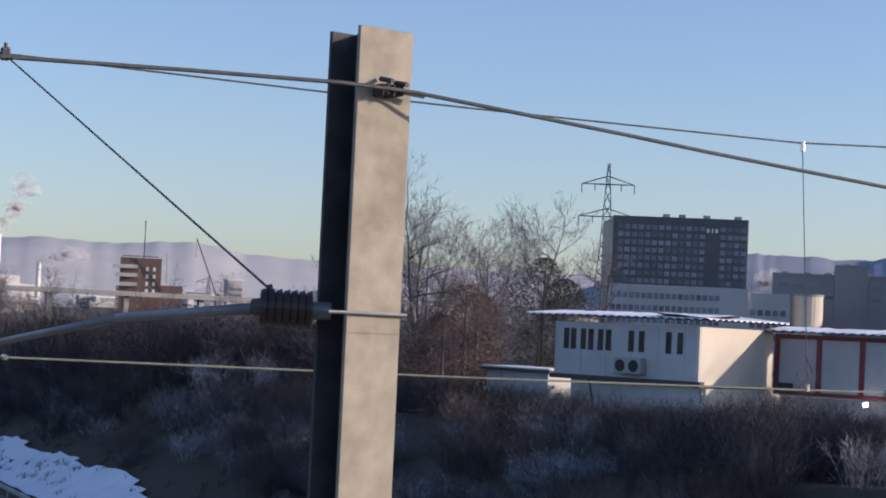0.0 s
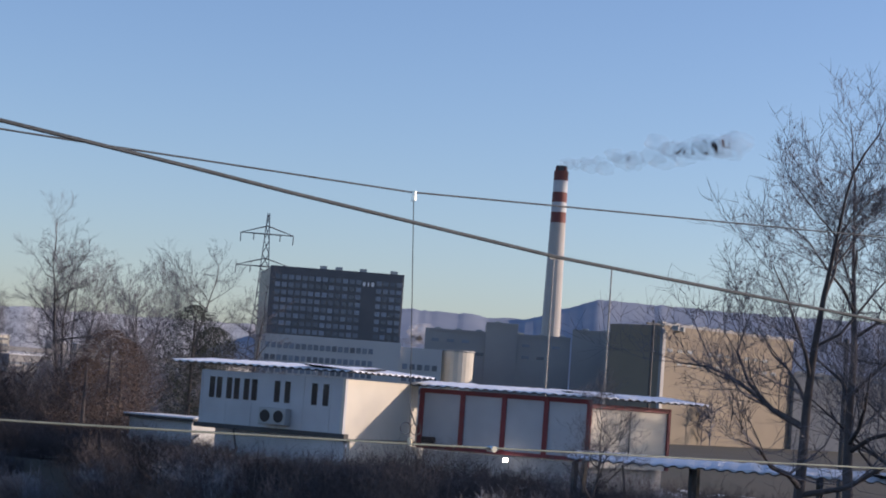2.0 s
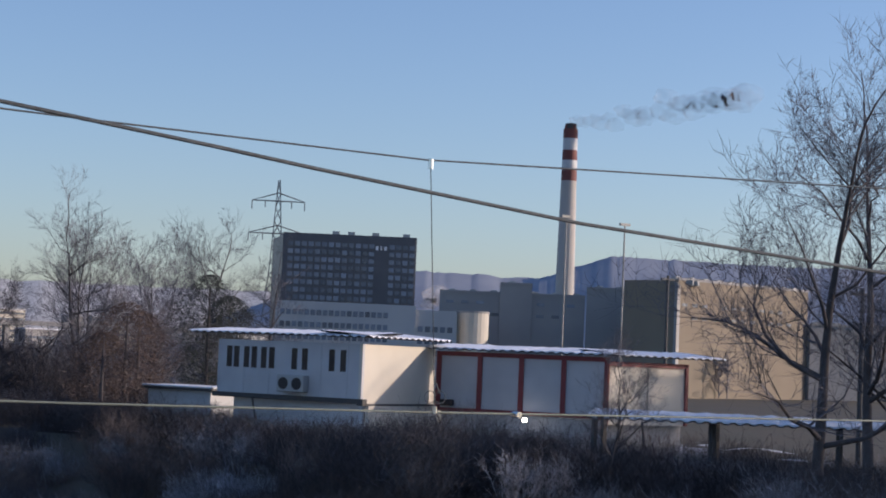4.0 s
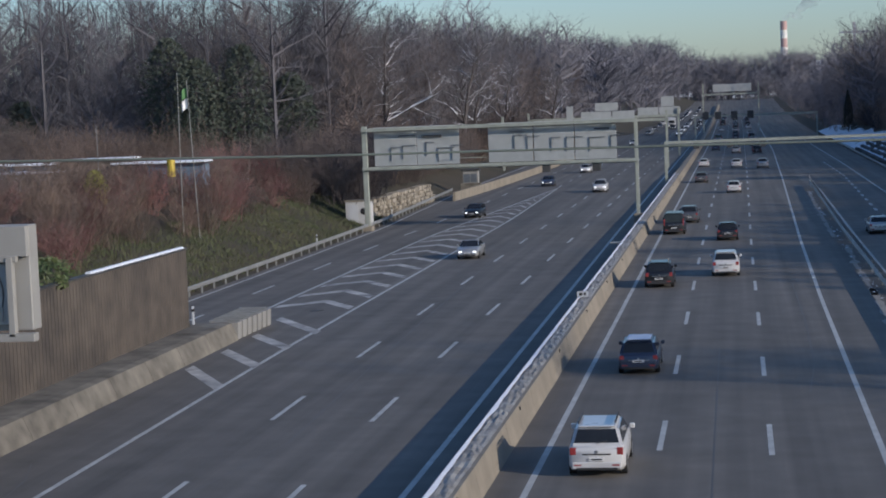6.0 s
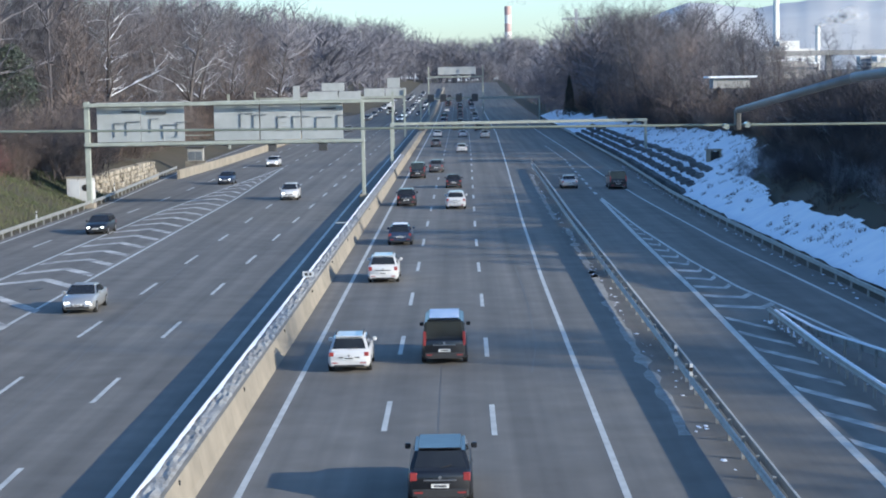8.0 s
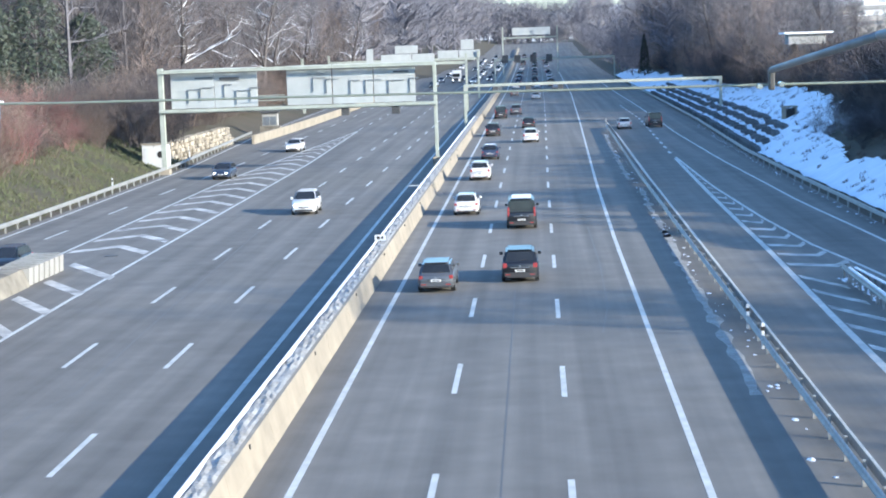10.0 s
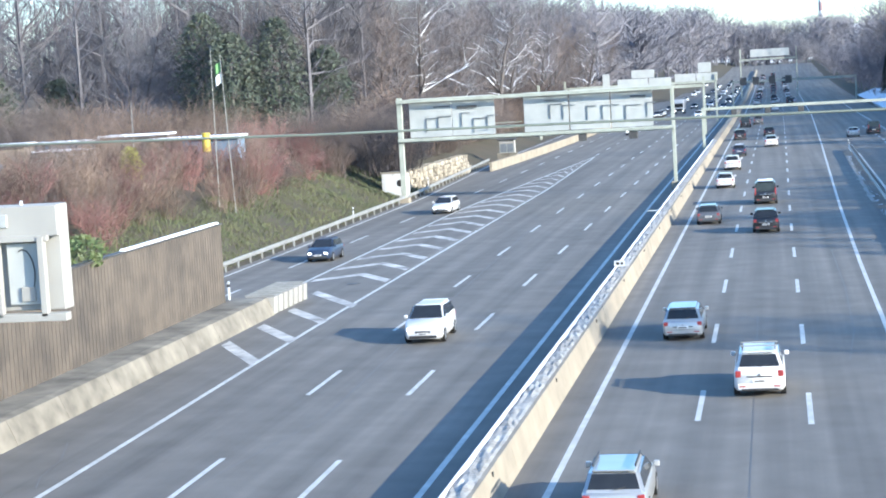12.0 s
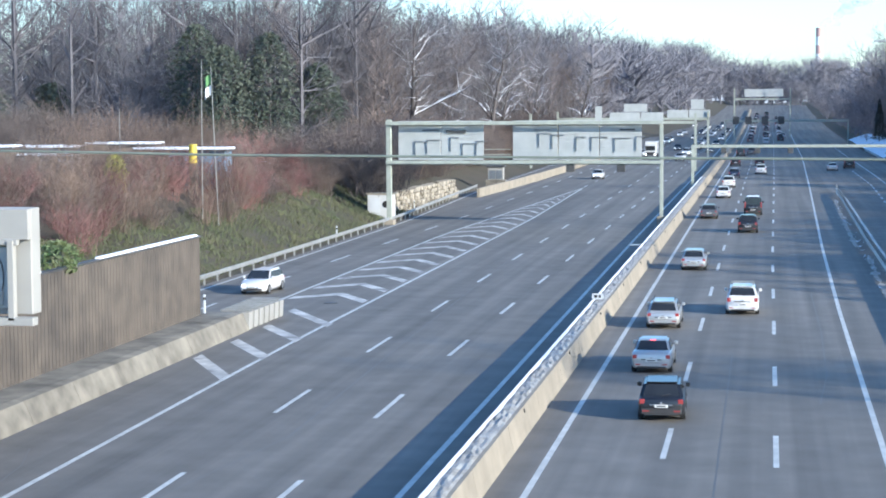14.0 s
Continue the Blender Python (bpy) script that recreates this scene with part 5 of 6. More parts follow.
def factory():
    t = empty("office_tower", label="dark glazed office tower with window rows", category="building")
    T0, T1, TB = (198.3, 370.3), (224.3, 355.1), (205.7, 389)
    L = math.hypot(T1[0] - T0[0], T1[1] - T0[1])
    w = wall_run("front_wall", T0, T1, 6, 39.2, .5, FACADE_DARK, t)
    wall_run("side_wall", TB, T0, 6, 38.6, .5, FACADE_DARK, t)
    wall_run("rear_wall", (231, 374), TB, 6, 38.6, .5, FACADE_DARK, t)
    wall_run("side_wall", T1, (231, 374), 6, 38.6, .5, FACADE_DARK, t)
    bm = bmesh.new()
    bm.faces.new([bm.verts.new((x, y, 38.7)) for x, y in (T0, T1, (231, 374), TB)])
    part("roof", bm, FACADE_DARK, t)
    windows_on(w, L, 22.5, 19, 9, 1.15, 1.05, 1.52, 1.72, 1.2, GLASS_BLUE, lambda c, r: c in (13, 14))
    part("blind_bay", box(20.6, 24, -.2, 0, 20, 37), FACADE_DARK, w)
    lt = part("sign_bar", box(20.9, 21.5, -.35, -.2, 36.0, 36.9), SIGN_WHITE, w)
    part("sign_bar", box(22.0, 22.3, -.35, -.2, 36.0, 36.9), SIGN_WHITE, w)
    part("sign_bar", box(22.8, 23.4, -.35, -.2, 36.0, 36.9), SIGN_WHITE, w)
    for x in (11, 14.5, 20, 27):
        part("roof_unit", box(x, x + 1.6, 2, 4, 38.7, 40.0), PANEL, w)
    o = empty("office_block", label="pale office block with ribbon windows", category="building")
    w = wall_run("front_wall", (188, 353), (214, 338), 6, 23.3, 8, PALEWALL, o)
    windows_on(w, 30, 12.6, 18, 4, .95, 1.15, 1.3, 2.6, 1.0, GLASS_BLUE)
    w = wall_run("front_wall", (214.2, 338.5), (222, 334), 6, 22.5, 7, PALEWALL, o)
    windows_on(w, 9, 12.6, 5, 3, 1.1, 1.2, 1.6, 2.6, .6, GLASS_BLUE)
    s = empty("storage_tank", 228, 337, 6, label="round pale concrete storage tank", category="tank")
    part("shell", rod((0, 0, 0), (0, 0, 16.4), 3.6, 24), CREAM, s)
    part("rim", rod((0, 0, 16.4), (0, 0, 16.8), 3.75, 24), FACTORY, s)
    specs = [((229, 352), (256, 333.5), 27.3, 18, 1), ((240, 344), (246, 340), 29.5, 8, 0), ((256, 333), (263, 327), 29.2, 14, 0), ((262, 322), (268, 306), 27.8, 18, 0),
             ((268, 306.5), (245.5, 290.2), 29.3, .6, 0), ((247, 291), (293, 301), 30.2, 14, 2), ((293, 300), (332, 286), 23.0, 14, 1)]
    for a, b, top, dep, kind in specs:
        f = empty("factory_hall", label="plain grey concrete factory hall" if kind < 2 else "sunlit tan factory hall", category="building")
        L = math.hypot(b[0] - a[0], b[1] - a[1])
        w = wall_run("front_wall", a, b, 5, top, dep, FACTORY if kind < 2 else TANWALL, f)
        part("parapet", box(0, L, -.2, .3, top, top + .5), FACTORY, w)
        for x in np.arange(2, L - 2, 4.7):
            part("roof_vent", box(x, x + 1.4, 2, 3.4, top + .02, top + .9), PANEL, w)
        if kind:
            windows_on(w, L, 22.3, int(L / 3.4), 2, 1.7, .7, 3.4, 2.6, 1.5, GLASS_BLUE, lambda c, r: (c * 7 + r * 3) % 4 == 0)
    ch = empty("factory_chimney", 417, 556, 0, label="tall concrete chimney with red and white bands", category="chimney")
    for z0, z1, r0, r1, m_ in ((0, 80.5, 4.1, 2.9, CHIMNEY), (80.5, 84.5, 2.9, 2.85, REDBAND), (84.5, 88.2, 2.85, 2.8, WHITE), (88.2, 92, 2.8, 2.75, REDBAND), (92, 96.4, 2.75, 2.7, WHITE), (96.4, 100, 2.7, 2.7, REDBAND), (100, 102, 2.2, 2.1, DARKMETAL)):
        part("band" if z0 else "shaft", rod((0, 0, z0), (0, 0, z1), r0, 20, r1), m_, ch)
    for a in range(4):
        part("collar", rod((2.2 * math.cos(a * 1.57), 2.2 * math.sin(a * 1.57), 98), (2.2 * math.cos(a * 1.57), 2.2 * math.sin(a * 1.57), 101.3), .5, 8), REDBAND, ch)
    s2 = empty("striped_chimney", 58, 2199, 0, label="distant chimney striped red and white", category="chimney")
    for i in range(9):
        part("band", rod((0, 0, 10 * i + 6), (0, 0, 10 * i + 16.1), 4.0, 14, 3.9), BRIGHT if i % 2 else PALERED, s2)
    part("plinth", rod((0, 0, 0), (0, 0, 6), 5, 14), CONCRETE, s2)
    s3 = empty("white_chimney", 316.5, 1873, 0, label="distant slender white chimney", category="chimney")
    part("shaft", rod((0, 0, 0), (0, 0, 85), 3.6, 14, 2.8), BRIGHT, s3)
    s4 = empty("white_chimney", 319, 1670, 0, label="distant short white chimney", category="chimney")
    part("shaft", rod((0, 0, 0), (0, 0, 54), 2.4, 14, 2.0), BRIGHT, s4)
    bh = empty("boiler_house", 322, 1860, 0, label="distant white boiler house", category="building")
    part("hall", box(-6, 14, -8, 8, 0, 44), BRIGHT, bh)
    part("annex", box(14, 30, -8, 8, 0, 36), BRIGHT, bh)
    rb = empty("brick_tower", 205.6, 876, 0, -14, label="dark red brick tower with white balconies", category="building")
    part("body", box(0, 19.5, 0, 14, 0, 38.6), BRICK, rb)
    part("wing", box(12, 30, 2, 12, 0, 26), BRICK, rb)
    for z, x0 in ((33.5, -3.4), (29.4, -2), (25, 0)):
        part("balcony", box(x0, 8.5, -1.6, 0, z, z + 1.8), PALEWALL, rb)
    for z in (22, 25.5, 29, 32.5):
        for x in (12.2, 15.5):
            part("window", box(x, x + 1.3, -.2, 0, z, z + 1.9), SIGN_WHITE, rb)
    part("aerial", rod((11, 4, 38), (11, 4, 57), .25), DARKMETAL, rb)
    part("roof_rail", box(1, 18, .5, .8, 39.2, 39.6), DARKMETAL, rb)


factory()


def pylon(x, y, z0, h, label, steel=None):
    g = empty("power_pylon", x, y, z0, -28, label=label, category="pylon")
    bm = bmesh.new()
    def hw(z): return interp(z, [(0, 4.4), (h * .55, 1.6), (h, .25)])
    zs = [h * k / 14 for k in range(15)]
    for a, b in zip(zs, zs[1:]):
        wa, wb = hw(a), hw(b)
        ca, cb = [(wa, wa), (-wa, wa), (-wa, -wa), (wa, -wa)], [(wb, wb), (-wb, wb), (-wb, -wb), (wb, -wb)]
        for i in range(4):
            j = (i + 1) % 4
            add_rod(bm, (*ca[i], a), (*cb[i], b), .16, 4)
            add_rod(bm, (*ca[i], a), (*cb[j], b), .1, 4)
            add_rod(bm, (*ca[j], a), (*cb[i], b), .1, 4)
    part("lattice", bm, steel or PYLON, g)
    for z, w in ((h * .72, 7.6), (h * .89, 7.0)):
        bm = bmesh.new()
        for s in (-1, 1):
            for y_ in (-.8, .8):
                add_rod(bm, (0, y_, z), (s * w, 0, z), .13, 4)
                add_rod(bm, (0, y_, z + 2.2), (s * w, 0, z), .11, 4)
            add_rod(bm, (s * w, 0, z), (s * w, 0, z - 2.4), .14, 5)
            add_rod(bm, (s * w * .5, 0, z), (s * w * .5, 0, z - 1.8), .14, 5)
        tagged(part("crossarm", bm, steel or PYLON, g), kind="stuff")
    return g


pylon(233.7, 440, 7, 51, "grey lattice power pylon behind the offices")
pylon(290, 1018, 5, 30, "distant grey lattice power pylon", PYLON_FAR)


def far_things():
    c = empty("tower_crane", 250, 860, 0, label="distant lattice crane with raised jib", category="crane")
    part("jib", rod((0, 0, 20), (-12, 0, 49), .35, 5), PYLON, c)
    part("cab", box(-1.5, 1.5, -1.5, 1.5, 0, 21), PYLON, c)
    part("hook_line", rod((-12, 0, 49), (-12, 0, 40), .1, 4), PYLON, c)
    d = empty("tower_crane", 40, 640, road_z(640), label="distant construction crane above the trees", category="crane")
    part("tower", box(-.5, .5, -.5, .5, 0, 34), PYLON_FAR, d)
    part("jib", box(-5, 5, -.4, .4, 30.4, 31.0), PYLON_FAR, d)
    rnd = random.Random(55)
    for i in range(70):
        x, y = rnd.uniform(120, 640), rnd.uniform(900, 1750)
        if 190 < x < 245 and y < 1000:
            continue
        w, h = rnd.uniform(8, 30), rnd.choice((9, 12, 15, 22)) * rnd.uniform(.9, 1.2) + 9
        b = empty("town_building", x, y, 0, rnd.uniform(-20, 20), label="distant pale town building with snowy roof", category="building")
        wl = part("wall", box(0, w, 0, 10, 0, h), rnd.choice((PALEWALL, PALEWALL, FACTORY, CREAM)), b)
        part("roof", box(-.3, w + .3, -.3, 10.3, h, h + .6), SNOW, b)
        for z in np.arange(14, h - 2.5, 3.2):
            part("window_band", box(.8, w - .8, -.1, 0, z, z + 1.3), GLASS_BLUE, wl)
    v = empty("viaduct", 0, 620, 0, label="long distant concrete viaduct", category="bridge")
    part("deck", box(88, 420, -3, 3, 17.8, 19.4), FACTORY, v)
    for x in range(95, 420, 26):
        part("pier", box(x, x + 1.6, -1.5, 1.5, 0, 17.8), FACTORY, v)
    s = empty("flat_shed", 34, 256, ground_height(37, 257), label="long low shed with flat snowy roof", category="shed")
    zt = 11.6 - ground_height(37, 257)
    part("wall", box(.5, 5.5, 0, 4, zt - 1.4, zt), FACTORY, s)
    part("roof", box(-.2, 6.4, -.6, 5, zt, zt + .25), SNOW, s)
    for x in (.6, 2.9, 5.2):
        part("column", box(x, x + .2, .2, .4, -.5, zt - 1.4), DARKMETAL, s)
    for x, y, zt in ((262, 1500, 42), (214, 872, 40), (88.5, 118, 24), (96, 120, 24)):
        p = empty("lamp_pole", x, y, ground_height(x, y) - .2, label="slim grey lamp pole", category="pole")
        part("shaft", rod((0, 0, 0), (0, 0, zt - ground_height(x, y)), .1, 8, .06), GALV, p)
        part("head", box(-.5, .5, -.12, .12, zt - ground_height(x, y) - .1, zt - ground_height(x, y) + .1), GALV, p)
    for x, y, zt in ((107.5, 128, 20.6), (77.5, 75.2, 17.3), (84, 74, 14.5)):
        p = empty("line_pole", x, y, ground_height(x, y) - .2, label="dark wooden line pole", category="pole")
        part("shaft", rod((0, 0, 0), (0, 0, zt - ground_height(x, y)), .16, 8, .12), DARKMETAL, p)
        part("crossarm", box(-.8, .8, -.08, .08, zt - ground_height(x, y) - .4, zt - ground_height(x, y) - .25), DARKMETAL, p)


far_things()


def hills():
    """Soft ridges on the skyline, with haze painted into their colours."""
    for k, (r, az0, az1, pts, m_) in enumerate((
            (4300, -30, 60, [(-30, 60), (-8, 62), (0, 66), (3.5, 92), (5.2, 128), (7, 178), (9, 160), (10.5, 176), (13, 170), (15.5, 182), (17, 160), (20, 150), (25, 150), (60, 150)], HILL_HAZED),
            (1900, 26, 75, [(26, 40), (30, 92), (32.5, 101), (36, 98), (38.3, 124), (42, 120), (47, 118), (53, 135), (75, 130)], HILLNEAR_HAZED),
            (3000, -40, 12, [(-40, 70), (-12, 62), (0, 56), (12, 40)], HILL_HAZED))):
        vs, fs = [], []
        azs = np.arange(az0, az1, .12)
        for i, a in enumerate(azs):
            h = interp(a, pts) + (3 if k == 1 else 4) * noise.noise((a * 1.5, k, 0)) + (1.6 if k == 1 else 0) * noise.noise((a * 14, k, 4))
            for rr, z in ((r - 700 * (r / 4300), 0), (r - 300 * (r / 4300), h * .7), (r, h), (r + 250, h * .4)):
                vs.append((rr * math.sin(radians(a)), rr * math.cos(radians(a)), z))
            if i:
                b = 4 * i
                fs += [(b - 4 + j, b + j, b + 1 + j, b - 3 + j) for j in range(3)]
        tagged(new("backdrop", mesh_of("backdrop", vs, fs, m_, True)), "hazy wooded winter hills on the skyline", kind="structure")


hills()


def gardens():
    """Allotment huts behind the left bank."""
    rnd = random.Random(8)
    spots = [(-76, 148, 5.5, 3.2, 2.6, 12), (-70, 151, 6.5, 3.5, 3.9, 8), (-63, 153, 4.5, 3, 3.4, -5), (-74, 139, 4.2, 3, 2.4, 6), (-69, 162, 7, 3.5, 3.9, 3), (-61, 164, 6, 3, 4.0, 5), (-56, 163, 5, 3, 3.7, -4), (-52, 160, 5, 3, 3.6, 4), (-82, 158, 5, 3, 3.4, 0), (-88, 152, 5, 3, 3.4, 10)]
    for x, y, w, d, h, rz in spots:
        z = ground_height(x, y)
        g = empty("garden_hut", x, y, z, rz, label="wooden garden hut with snow on its flat roof", category="hut")
        part("wall", box(0, w, 0, d, -.3, h - .25), rnd.choice((HUTWOOD, HUTBLUE, HUTWOOD, PALEWALL)), g)
        part("roof", box(-.3, w + .3, -.4, d + .3, h - .25, h - .12), DARKMETAL, g)
        part("roof_snow", box(-.28, w + .28, -.38, d + .28, h - .12, h + .05, .03), SNOW, g)
        part("door", box(.5, 1.3, -.06, 0, -.2, h - .7), DARKMETAL, g)
        part("window", box(w * .55, w * .55 + 1, -.05, 0, h * .4, h * .4 + .7), GLASS_BLUE, g)
    for i in range(14):
        x, y = rnd.uniform(-76, -52), rnd.uniform(136, 158)
        z = ground_height(x, y)
        g = empty("garden_trellis", x, y, z, rnd.uniform(-30, 30), label="white wooden garden trellis", category="trellis")
        for k in range(5):
            part("upright", box(k * .5, k * .5 + .07, 0, .07, -.2, 1.9), WHITE, g)
        part("rail", box(0, 2.1, -.03, 0, 1.0, 1.08), WHITE, g)
        part("rail", box(0, 2.1, -.03, 0, 1.8, 1.88), WHITE, g)
    bh = empty("bird_house", -66.5, 143.5, ground_height(-66.5, 143.5), label="small white model house on a post", category="bird house")
    part("post", box(-.08, .08, -.08, .08, -.2, 1.4), WHITE, bh)
    part("box", box(-.6, .6, -.5, .5, 1.4, 2.1), WHITE, bh)
    part("roof", box(-.75, .75, -.65, .65, 2.1, 2.3, .08), SNOW, bh)
    for x, y, zt, lean, flag in ((-42.7, 144, 15.1, -.5, True), (-43.9, 143.5, 15.7, .1, False), (-57.4, 114.5, 13.85, 0, False), (-53, 150, 11.8, 0, False)):
        z = ground_height(x, y)
        g = empty("flag_pole", x, y, z, label="thin pale flag pole with a limp green and white flag" if flag else "thin pale bare pole", category="pole")
        part("pole", rod((0, 0, -.3), (lean, 0, zt - z), .045, 8, .025), GALV, g)
        if flag:
            for k, (zz, m_) in enumerate(((zt - z - .9, FLAGGREEN), (zt - z - 1.8, SIGN_WHITE))):
                bm = bmesh.new()
                ps = [(-.5, 0, .35), (-.72, .1, .25), (-.9, -.05, .1), (-1.0, .05, -.05)]
                for a, b in zip(ps, ps[1:]):
                    bm.faces.new([bm.verts.new((p[0] + .0, p[1], p[2] + zz + dz)) for p, dz in ((a, 0), (b, 0), (b, -.75), (a, -.8))])
                part("flag", bm, m_, g)
    cabn = empty("control_cabinet", -38.6, 188.5, ground_height(-38.6, 188.5) - .2, label="graffitied white concrete control cabinet", category="cabinet")
    part("body", box(-1.4, 1.2, -.8, .8, 0, 2.5, .04), PALEWALL, cabn)
    part("lid", box(-1.5, 1.3, -.9, .9, 2.5, 2.65), CONCRETE, cabn)
    part("vent", rod((.5, -.83, 1.5), (.5, -.79, 1.5), .35, 14), DARK, cabn)
    part("door", box(-1.1, -.1, -.84, -.79, .2, 2.2), WHITE, cabn)
    ck = empty("switch_box", -37.4, 262, 1.3, label="small grey metal kiosk with dark doors on the bank", category="cabinet")
    part("body", box(-1.1, 1.1, -.5, .6, -1.6, 1.8, .03), SIGNBOX, ck)
    part("roof", box(-1.35, 1.35, -.8, .7, 1.8, 2.0, .02), DARKMETAL, ck)
    for x in (-1.0, -.02):
        part("door", box(x + .06, x + .94, -.54, -.49, .1, 1.3), GALVD, ck)
    part("plinth", box(-1.4, 1.4, -.7, .6, -1.8, .0), CONCRETE_STAIN, ck)
    yb = empty("yellow_barrel", -47.6, 153, ground_height(-47.6, 153), label="yellow plastic barrel on a stand", category="barrel")
    part("drum", rod((0, 0, 2.8), (0, 0, 4.4), .35, 14), YELLOW, yb)
    part("stand", box(-.3, .3, -.3, .3, -.2, 2.8), HUTWOOD, yb)


gardens()


def smoke_puffs(x, y, z, way, count, size, grow, material, name, label):
    """A plume in soft lumps, each its own piece, drifting with the wind."""
    rnd = random.Random(int(x))
    root = empty(name, x, y, z, label=label, category="smoke", kind="stuff")
    out = []
    for i in range(count):
        bm = bmesh.new()
        bmesh.ops.create_icosphere(bm, subdivisions=3, radius=1)
        for v in bm.verts:
            v.co *= 1 + .45 * noise.noise(v.co * 1.7 + Vector((i * 3.1, 0, 0)))
        f = (i + .4) / count
        s = size * (.45 + grow * f) * rnd.uniform(.8, 1.2)
        ob = part("puff", bm, material, root, smooth=True)
        c = Vector(way) * f + Vector((rnd.gauss(0, .4), rnd.gauss(0, .4), rnd.gauss(0, .5))) * s * .8
        ob.scale = (s * 1.25, s, s * .8)
        out.append((ob, c, Vector(way) / (count * 2.2)))
    return out


PLUMES = smoke_puffs(417, 556, 102, (52, -40, 13), 26, 4.5, .8, SMOKE_GREY, "smoke_plume", "thin grey smoke drifting from the chimney")
PLUMES += smoke_puffs(317, 1873, 86, (26, 0, 48), 16, 6.5, 1.0, SMOKE_WHITE, "steam_plume", "white steam rising from the distant chimney")
PLUMES += smoke_puffs(319, 1670, 54, (34, 0, 12), 14, 5, 1.0, SMOKE_WHITE, "steam_plume", "white steam drifting from the distant short chimney")
PLUMES += smoke_puffs(58, 2199, 97, (70, 0, 45), 14, 7, 1.3, SMOKE_GREY, "smoke_plume", "faint smoke drifting from the striped chimney")
PLUMES += smoke_puffs(236, 372, 24, (6, -4, 4), 8, 2.2, .8, SMOKE_WHITE, "steam_plume", "white steam rising between the factory halls")


# ---- vehicles ----
def paint(name, c, rough=0.3, metal=0.0):
    return mat(name, c, tuple(v * .9 for v in c), 1.5, rough, 0.0, metal=metal, clear=0.5)


PAINTS = {"white": paint("white_car_paint", (.62, .62, .62)), "black": paint("black_car_paint", (.010, .011, .015), .4), "silver": paint("silver_car_paint", (.52, .52, .51), .35, .6),
          "grey": paint("grey_car_paint", (.12, .125, .135), .35, .4), "blue": paint("dark_blue_car_paint", (.035, .05, .09), .3, .2), "cream": paint("pale_beige_car_paint", (.55, .52, .45), .35, .3)}
CARGLASS = mat("car_glass", (.018, .02, .024), (.026, .029, .033), 2, .08, 0.0)
TYRE = mat("tyre_rubber", (.022, .022, .023), (.03, .03, .03), 8, .85, .1)
RIM = mat("alloy_rim", (.42, .42, .43), (.3, .3, .31), 5, .35, 0.0, metal=.8)
TRIM = mat("black_trim", (.03, .03, .032), (.04, .04, .042), 5, .6, 0.0)
TAIL = glow("tail_lamp", (.24, .03, .03), 0.10)
HEAD = glow("head_lamp", (1, .95, .85), 2.2)
BRAKE = glow("brake_lamp", (1.0, .12, .12), 1.5)
PLATE = mat("plate_white", (.75, .75, .74), (.68, .68, .67), 4, .5, 0.0)

#        length width height belt  cabin: rear base, rear top, front top, front base (from the tail), bonnet height
SHAPES = {
    "hatchback": (4.15, 1.78, 1.52, .93, .12, .62, 2.25, 3.15, .98),
    "suv": (4.5, 1.86, 1.68, 1.05, .10, .50, 2.55, 3.45, 1.08),
    "estate": (4.65, 1.80, 1.50, .92, .12, .55, 2.60, 3.55, .95),
    "saloon": (4.65, 1.80, 1.45, .92, .75, 1.50, 2.65, 3.50, .95),
    "van": (5.1, 1.95, 1.98, 1.12, .06, .16, 3.55, 4.40, 1.15),
}


def loft(sections):
    """Closed skin over sections, each a list of (x, z) for one y."""
    bm = bmesh.new()
    rings = [[bm.verts.new((x, y, z)) for x, z in sec] for y, sec in sections]
    k = len(rings[0])
    for a, b in zip(rings, rings[1:]):
        for i in range(k):
            bm.faces.new((a[i], a[(i + 1) % k], b[(i + 1) % k], b[i]))
    bm.faces.new(rings[0][::-1])
    bm.faces.new(rings[-1])
    bmesh.ops.recalc_face_normals(bm, faces=bm.faces)
    return bm


def quad_panel(c, inset, lift):
    """A thin pane over the quad c, inset from its edges and lifted off it."""
    c = [Vector(p) for p in c]
    mid = sum(c, Vector()) / 4
    n = (c[1] - c[0]).cross(c[3] - c[0]).normalized()
    if n.dot(mid - Vector((0, 0, .8))) < 0:
        n = -n
    o = []
    for i, p in enumerate(c):
        a, b = (c[(i + 1) % 4] - p), (c[i - 1] - p)
        o.append(p + a.normalized() * min(inset, a.length * .3) + b.normalized() * min(inset, b.length * .3))
    bm = bmesh.new()
    lo, hi = [bm.verts.new(p - n * .01) for p in o], [bm.verts.new(p + n * lift) for p in o]
    bm.faces.new(hi)
    for i in range(4):
        bm.faces.new((lo[i], lo[(i + 1) % 4], hi[(i + 1) % 4], hi[i]))
    bmesh.ops.recalc_face_normals(bm, faces=bm.faces)
    return bm


